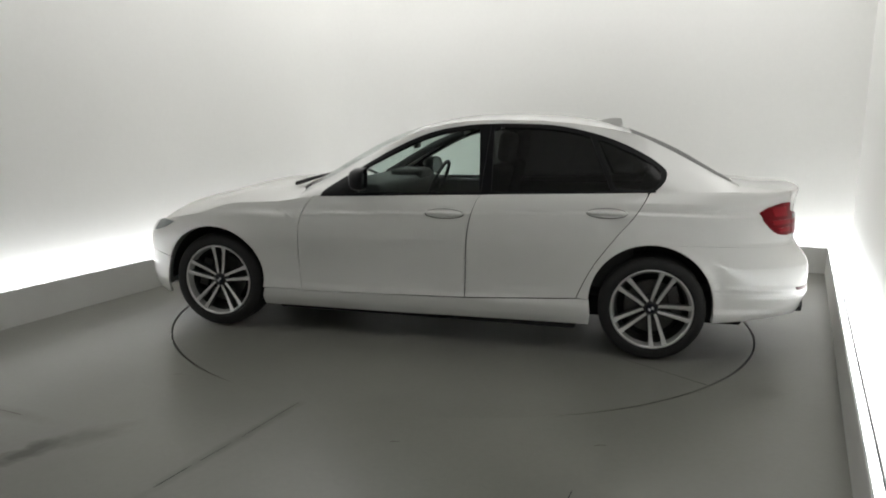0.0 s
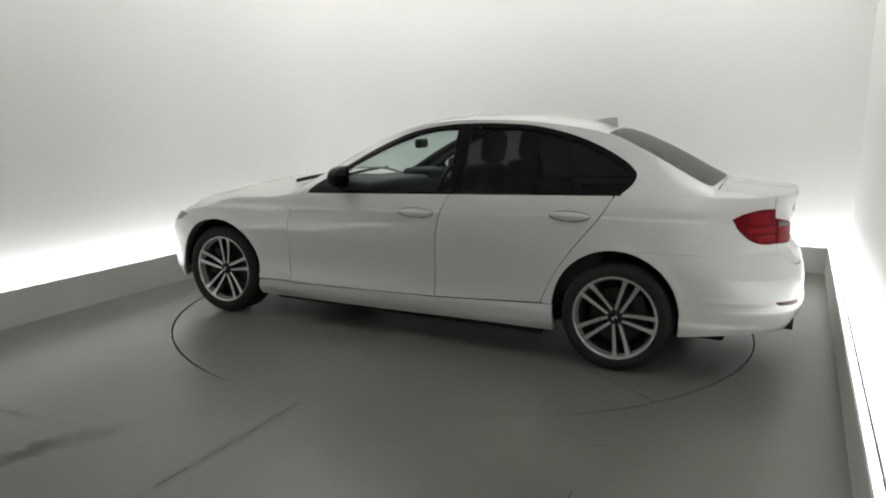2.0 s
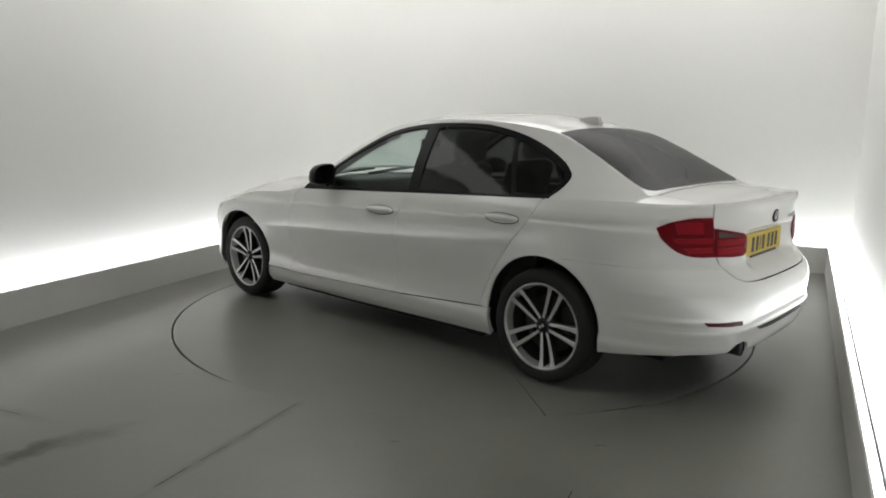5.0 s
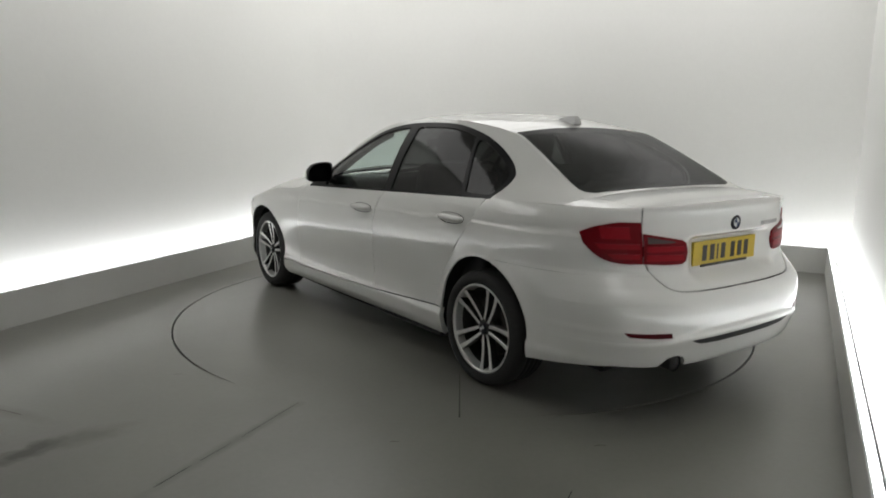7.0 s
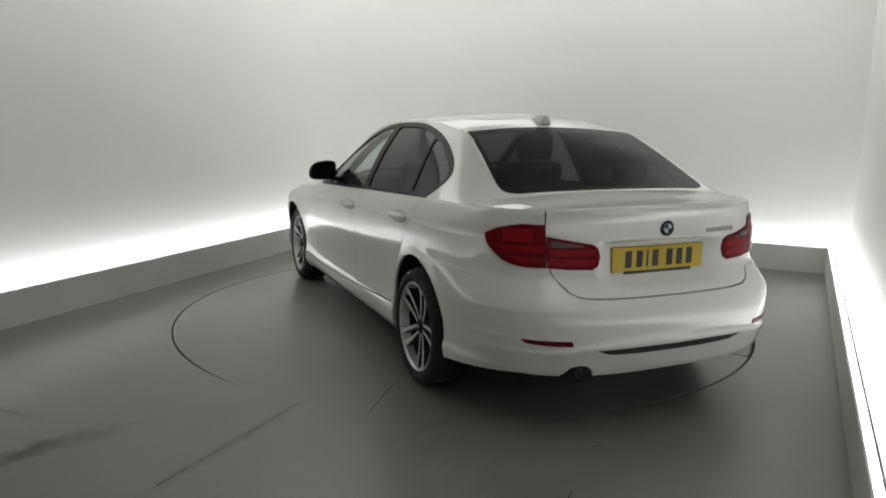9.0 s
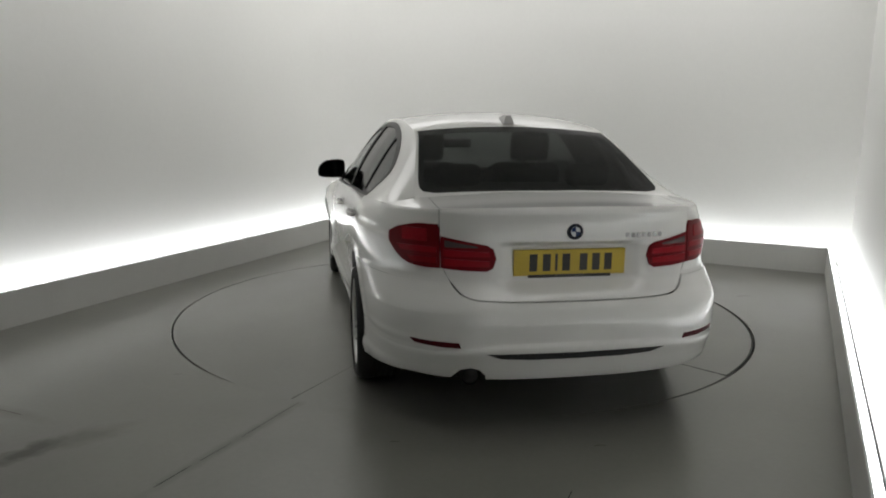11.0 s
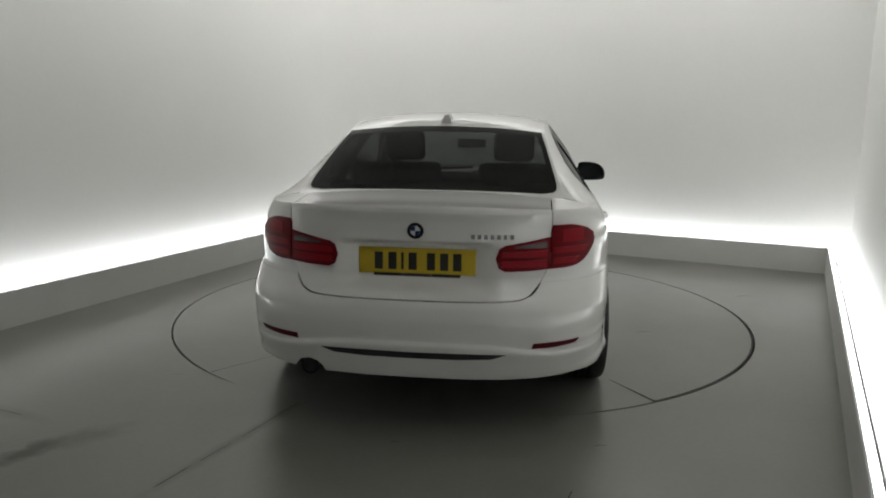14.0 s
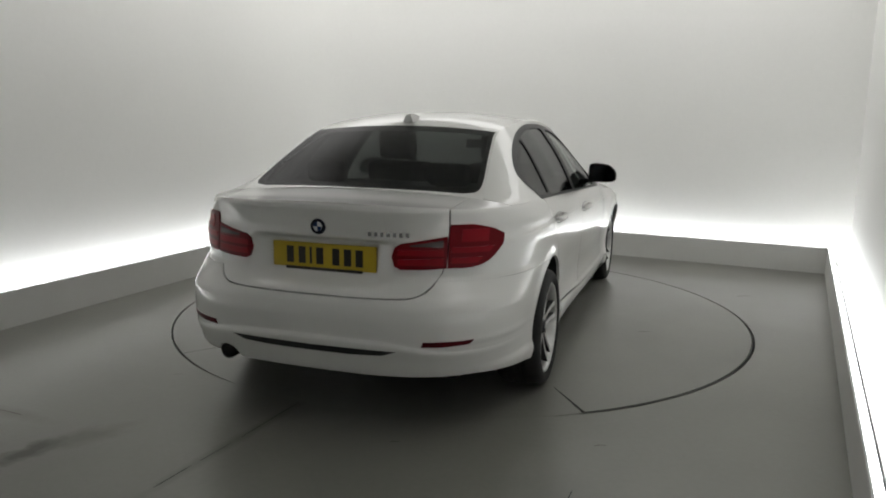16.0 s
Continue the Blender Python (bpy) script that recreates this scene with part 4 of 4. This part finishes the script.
def on_plate(y0, y1, z0, z1, off):
    """A thin flat block in the plate's niche, off metres proud of the plate's back."""
    bm = bmesh.new()
    soft_block(bm, -0.833 - off, -0.815, y0, y1, z0, z1, 0.0015)
    return bm


plate = part("number_plate", on_plate(-0.262, 0.262, 0.718, 0.834, 0.006), YELLOW, lid, "yellow rear number plate")
for k, y in enumerate((0.172, 0.110, 0.065, 0.019, -0.063, -0.122, -0.180)):
    h = 0.006 if k == 2 else 0.0185
    part("plate_character", on_plate(y - h, y + h, 0.737, 0.815, 0.0072), PLATE_INK, plate, "dark printed bar")
for y0, y1, mat in ((0.066, 0.195, PLATE_INK), (-0.064, 0.064, FAINT), (-0.195, -0.066, PLATE_INK)):
    part("plate_footer", on_plate(y0, y1, 0.708, 0.722, 0.008), mat, plate, "dark strip along the plate's foot")

badge = None
for name, rad, off, mat, lab in (("badge", 0.037, 0.004, BADGE_BLACK, "round dark badge"), ("badge_centre", 0.0225, 0.0058, BADGE_WHITE, "white and blue enamel centre")):
    bm = bmesh.new()
    x = tail_at(0.920) - off
    bmesh.ops.create_cone(bm, cap_ends=True, segments=40, radius1=rad, radius2=rad * 0.96, depth=0.008, matrix=pose(x, 0, 0.920, 0, -90))
    ob = part(name, bm, mat, badge or lid, lab)
    badge = badge or ob
for q in (0, 2):
    bm = bmesh.new()
    c = bm.verts.new((tail_at(0.920) - 0.0118, 0, 0.920))
    arc = [bm.verts.new((tail_at(0.920) - 0.0108, 0.0215 * math.cos(math.radians(90 * q + 90 * i / 8)), 0.920 + 0.0215 * math.sin(math.radians(90 * q + 90 * i / 8)))) for i in range(9)]
    for a, b in zip(arc, arc[1:]):
        bm.faces.new((c, b, a))
    part("badge_quarter", bm, BADGE_BLUE, badge, "blue enamel quarter")
for k in range(7):
    bm = bmesh.new()
    y = -0.250 - 0.028 * k
    x = wall_point(s_of_y(y, 0.899), 0.899).x - 0.004
    soft_block(bm, x - 0.002, x + 0.003, y - 0.0085, y + 0.0085, 0.889, 0.909, 0.0012)
    part("model_script", bm, CHROME, lid, "small chrome bar of the model script")

# ---------------------------------------------------------------- the cabin
def seat(x, y):
    s = part("front_seat", bmesh.new(), SEAT, car, "black cloth front seat")
    for name, dims, m in (("seat_cushion", (-0.24, 0.27, -0.25, 0.25, -0.08, 0.08), pose(x + 0.18, y, 0.50, 0, -8)),
                          ("backrest", (-0.06, 0.06, -0.24, 0.24, 0.0, 0.62), pose(x - 0.10, y, 0.52, 0, -16)),
                          ("headrest", (-0.05, 0.05, -0.135, 0.135, 0.0, 0.20), pose(x - 0.29, y, 1.135, 0, -8))):
        bm = bmesh.new()
        soft_block(bm, *dims, 0.045, m)
        part(name, bm, SEAT, s, smooth=True)


seat(1.24, 0.37)
seat(1.24, -0.37)
bench = part("rear_bench", bmesh.new(), SEAT, car, "black cloth rear bench")
for name, dims, m in (("seat_cushion", (-0.25, 0.27, -0.62, 0.62, -0.09, 0.09), pose(0.38, 0, 0.52, 0, -6)), ("backrest", (-0.06, 0.06, -0.62, 0.62, 0, 0.56), pose(0.12, 0, 0.54, 0, -22)),
                      ("headrest", (-0.045, 0.045, -0.12, 0.12, 0, 0.12), pose(-0.10, 0.36, 1.055, 0, -14)), ("headrest", (-0.045, 0.045, -0.12, 0.12, 0, 0.12), pose(-0.10, -0.36, 1.055, 0, -14))):
    bm = bmesh.new()
    soft_block(bm, *dims, 0.04, m)
    part(name, bm, SEAT, bench, smooth=True)
bm = bmesh.new()
soft_block(bm, -0.44, -0.08, -0.60, 0.60, 0.975, 1.02, 0.012)
part("parcel_shelf", bm, SEAT, car, "black parcel shelf")
bm = bmesh.new()
soft_block(bm, 1.70, 2.12, -0.74, 0.74, 0.55, 0.985, 0.05)
dash = part("dashboard", bm, DASH, car, "dark dashboard", smooth=True)
bm = bmesh.new()
soft_block(bm, 1.70, 1.95, -0.56, -0.20, 0.95, 1.03, 0.03)
part("instrument_hood", bm, DASH, dash, smooth=True)
bm = bmesh.new()
pts = [Vector((0, 0.185 * math.cos(2 * math.pi * i / 32), 0.185 * math.sin(2 * math.pi * i / 32))) for i in range(33)]
m = pose(1.60, -0.37, 0.92, 0, -24)
tube(bm, [m @ p for p in pts], 0.014, 8, caps=False)
soft_block(bm, -0.02, 0.03, -0.07, 0.07, -0.06, 0.05, 0.015, m)
soft_block(bm, -0.008, 0.012, -0.18, 0.18, -0.02, 0.015, 0.006, m)
part("steering_wheel", bm, DASH, car, "black steering wheel", smooth=True)
bm = bmesh.new()
soft_block(bm, -0.02, 0.02, -0.115, 0.115, -0.034, 0.034, 0.016, pose(1.68, -0.02, 1.235, 0, 0, 10))
part("rear_view_mirror", bm, BLACK, car, "black rear-view mirror", smooth=True)
for sgn in (1, -1):
    bm = bmesh.new()
    soft_block(bm, 0.10, 2.05, min(sgn * 0.72, sgn * 0.78), max(sgn * 0.72, sgn * 0.78), 0.40, 0.93, 0.02)
    part("door_card", bm, DASH, car, "dark door lining")
panel("headlining", top_point, rect(0.14, 1.45, -0.97, 0.97), LINER, car, "grey headlining", lift=-0.025, depth=0, da=0.1, db=0.15)
for sgn in (1, -1):
    bm = bmesh.new()
    run = [top_point(2.12 - 0.68 * i / 8, sgn * 0.93) for i in range(9)]
    tube(bm, [(p.x, p.y - sgn * 0.012, p.z - 0.045) for p in run], 0.030, 10)
    part("pillar_trim", bm, DASH, car, "dark trim inside the windscreen pillar", smooth=True)
bm = bmesh.new()
soft_block(bm, -0.40, 2.2, -0.72, 0.72, 0.33, 0.42, 0.02)
part("cabin_floor", bm, SEAT, car, "black cabin carpet")

# ---------------------------------------------------------------- the turntable's deck
turntable = tagged(new("turntable"), "round grey turntable set flush in the painted floor", "turntable")
bm = bmesh.new()
bmesh.ops.create_cone(bm, cap_ends=True, segments=192, radius1=DISC_R, radius2=DISC_R, depth=0.03, matrix=pose(0, 0, -0.015))
deck = part("deck", bm, DISC, turntable, "grey painted steel deck")
for ang, r0, r1, w in ((-145.4, 1.70, 2.049, 0.019), (142.9, 1.44, 2.045, 0.008)):
    bm = bmesh.new()
    n = 12
    lo, hi = [], []
    for i in range(n + 1):
        r = r0 + (r1 - r0) * i / n
        half = w * (0.25 + 0.75 * i / n) / 2 * (1 + 0.25 * math.sin(i * 2.3))
        lo.append(bm.verts.new((r, -half, 0.0015)))
        hi.append(bm.verts.new((r, half, 0.0015)))
    for i in range(n):
        bm.faces.new((lo[i], lo[i + 1], hi[i + 1], hi[i]))
    bmesh.ops.transform(bm, matrix=pose(0, 0, 0, 0, 0, ang), verts=bm.verts[:])
    part("deck_joint", bm, SEAM if ang < 0 else FAINT, turntable, "dark joint in the deck")

bm = bmesh.new()
rows = []
for i in range(41):
    a = math.radians(-145.6 + 78 * i / 40)
    w = 0.010 * min(1, 2.5 * (40 - i) / 40)
    rows.append([bm.verts.new((r * math.cos(a), r * math.sin(a), 0.0012)) for r in (DISC_R - w, DISC_R + 0.0005)])
for q, w in zip(rows, rows[1:]):
    bm.faces.new((q[0], q[1], w[1], w[0]))
part("deck_edge", bm, SEAM, turntable, "dark worn edge of the deck")


# ---------------------------------------------------------------- marks on the floor
def floor_stroke(name, pts, half, mat, label, z=0.0015):
    bm = bmesh.new()
    rows = []
    k = spline(pts, 8)
    for i, p in enumerate(k):
        a, b = k[max(i - 1, 0)], k[min(i + 1, len(k) - 1)]
        d = Vector((b[0] - a[0], b[1] - a[1])).normalized()
        h = half * (0.35 + 0.65 * math.sin(math.pi * (i + 0.5) / len(k))) * (0.75 + 0.5 * noise.noise((i * 0.9, half * 90, 0.3)))
        rows.append((bm.verts.new((p[0] - d.y * h, p[1] + d.x * h, z)), bm.verts.new((p[0] + d.y * h, p[1] - d.x * h, z))))
    for q, w in zip(rows, rows[1:]):
        bm.faces.new((q[1], w[1], w[0], q[0]))
    bmesh.ops.recalc_face_normals(bm, faces=bm.faces[:])
    for f in bm.faces:
        if f.normal.z < 0:
            f.normal_flip()
    return tagged(part(name, bm, mat, floor), label)


floor_stroke("floor_joint", [(-0.80, -1.91), (-0.96, -2.31)], 0.004, FAINT, "thin dark crack in the floor")
floor_stroke("floor_joint", [(-0.985, -2.37), (-1.06, -2.54)], 0.0035, FAINT, "thin dark crack in the floor")
floor_stroke("floor_joint", [(-1.08, -2.58), (-1.155, -2.76)], 0.0055, FAINT, "thin dark crack in the floor")
floor_stroke("floor_joint", [(0.44, -2.70), (0.40, -2.80)], 0.004, FAINT, "thin dark crack in the floor")
floor_stroke("scuff_mark", [(-2.22, -2.07), (-2.06, -2.13)], 0.005, MARK, "thin brown scuff on the floor")
bm = bmesh.new()
n = 40
rows = []
for i in range(n + 1):
    a = math.radians(-136 + 66 * i / n)
    k = min(1, 6 * min(i, n - i) / n)
    r1 = DISC_R + GAP + 0.002
    r0 = r1 - (GAP - 0.0005) * k - 0.002
    rows.append((bm.verts.new((r0 * math.cos(a), r0 * math.sin(a), 0.0008)), bm.verts.new((r1 * math.cos(a), r1 * math.sin(a), 0.0008))))
for q, w in zip(rows, rows[1:]):
    bm.faces.new((q[0], q[1], w[1], w[0]))
part("joint_filler", bm, FLOOR, floor, "dust-filled stretch of the turntable joint")
for x, y, r in ((1.25, -0.55, 0.022), (-0.28, -2.32, 0.012), (0.62, -2.31, 0.014), (-1.55, -1.55, 0.012), (2.35, 0.55, 0.03)):
    floor_stroke("scuff_mark", [(x - 2 * r, y - 0.4 * r), (x, y + 0.2 * r), (x + 2 * r, y)], 0.35 * r, MARK, "small dark scuff on the floor", 0.0016)


# ---------------------------------------------------------------- what moves: the turntable and the car on it
TURN = [(0, 11.88), (0.5, 14.95), (1, 17.88), (1.5, 20.76), (2, 23.95), (2.5, 26.91), (3, 29.71), (3.5, 32.42), (4, 35.17), (4.5, 38.13), (5.0, 41.09), (5.5, 44.04), (6.0, 47.0), (6.5, 49.96), (7, 52.79), (7.5, 55.77), (8, 59.32), (8.5, 62.19), (9, 65.11), (9.5, 68.16), (10.0, 71.21), (10.5, 74.25), (11.0, 77.3), (11.5, 80.35), (12, 83.24), (12.5, 86.09), (13, 89.0), (13.5, 92.01), (14, 95.56), (14.5, 98.44), (15, 101.35), (15.5, 104.29), (16, 107.28)]


def motions():
    walk(turntable, [(t, pose(0, 0, 0, 0, 0, 180 - a)) for t, a in TURN])
    walk(car, [(t, pose(0, 0, 0, 0, 0, 180 - a) @ pose(-1.321, -0.013, 0)) for t, a in TURN])


motions()
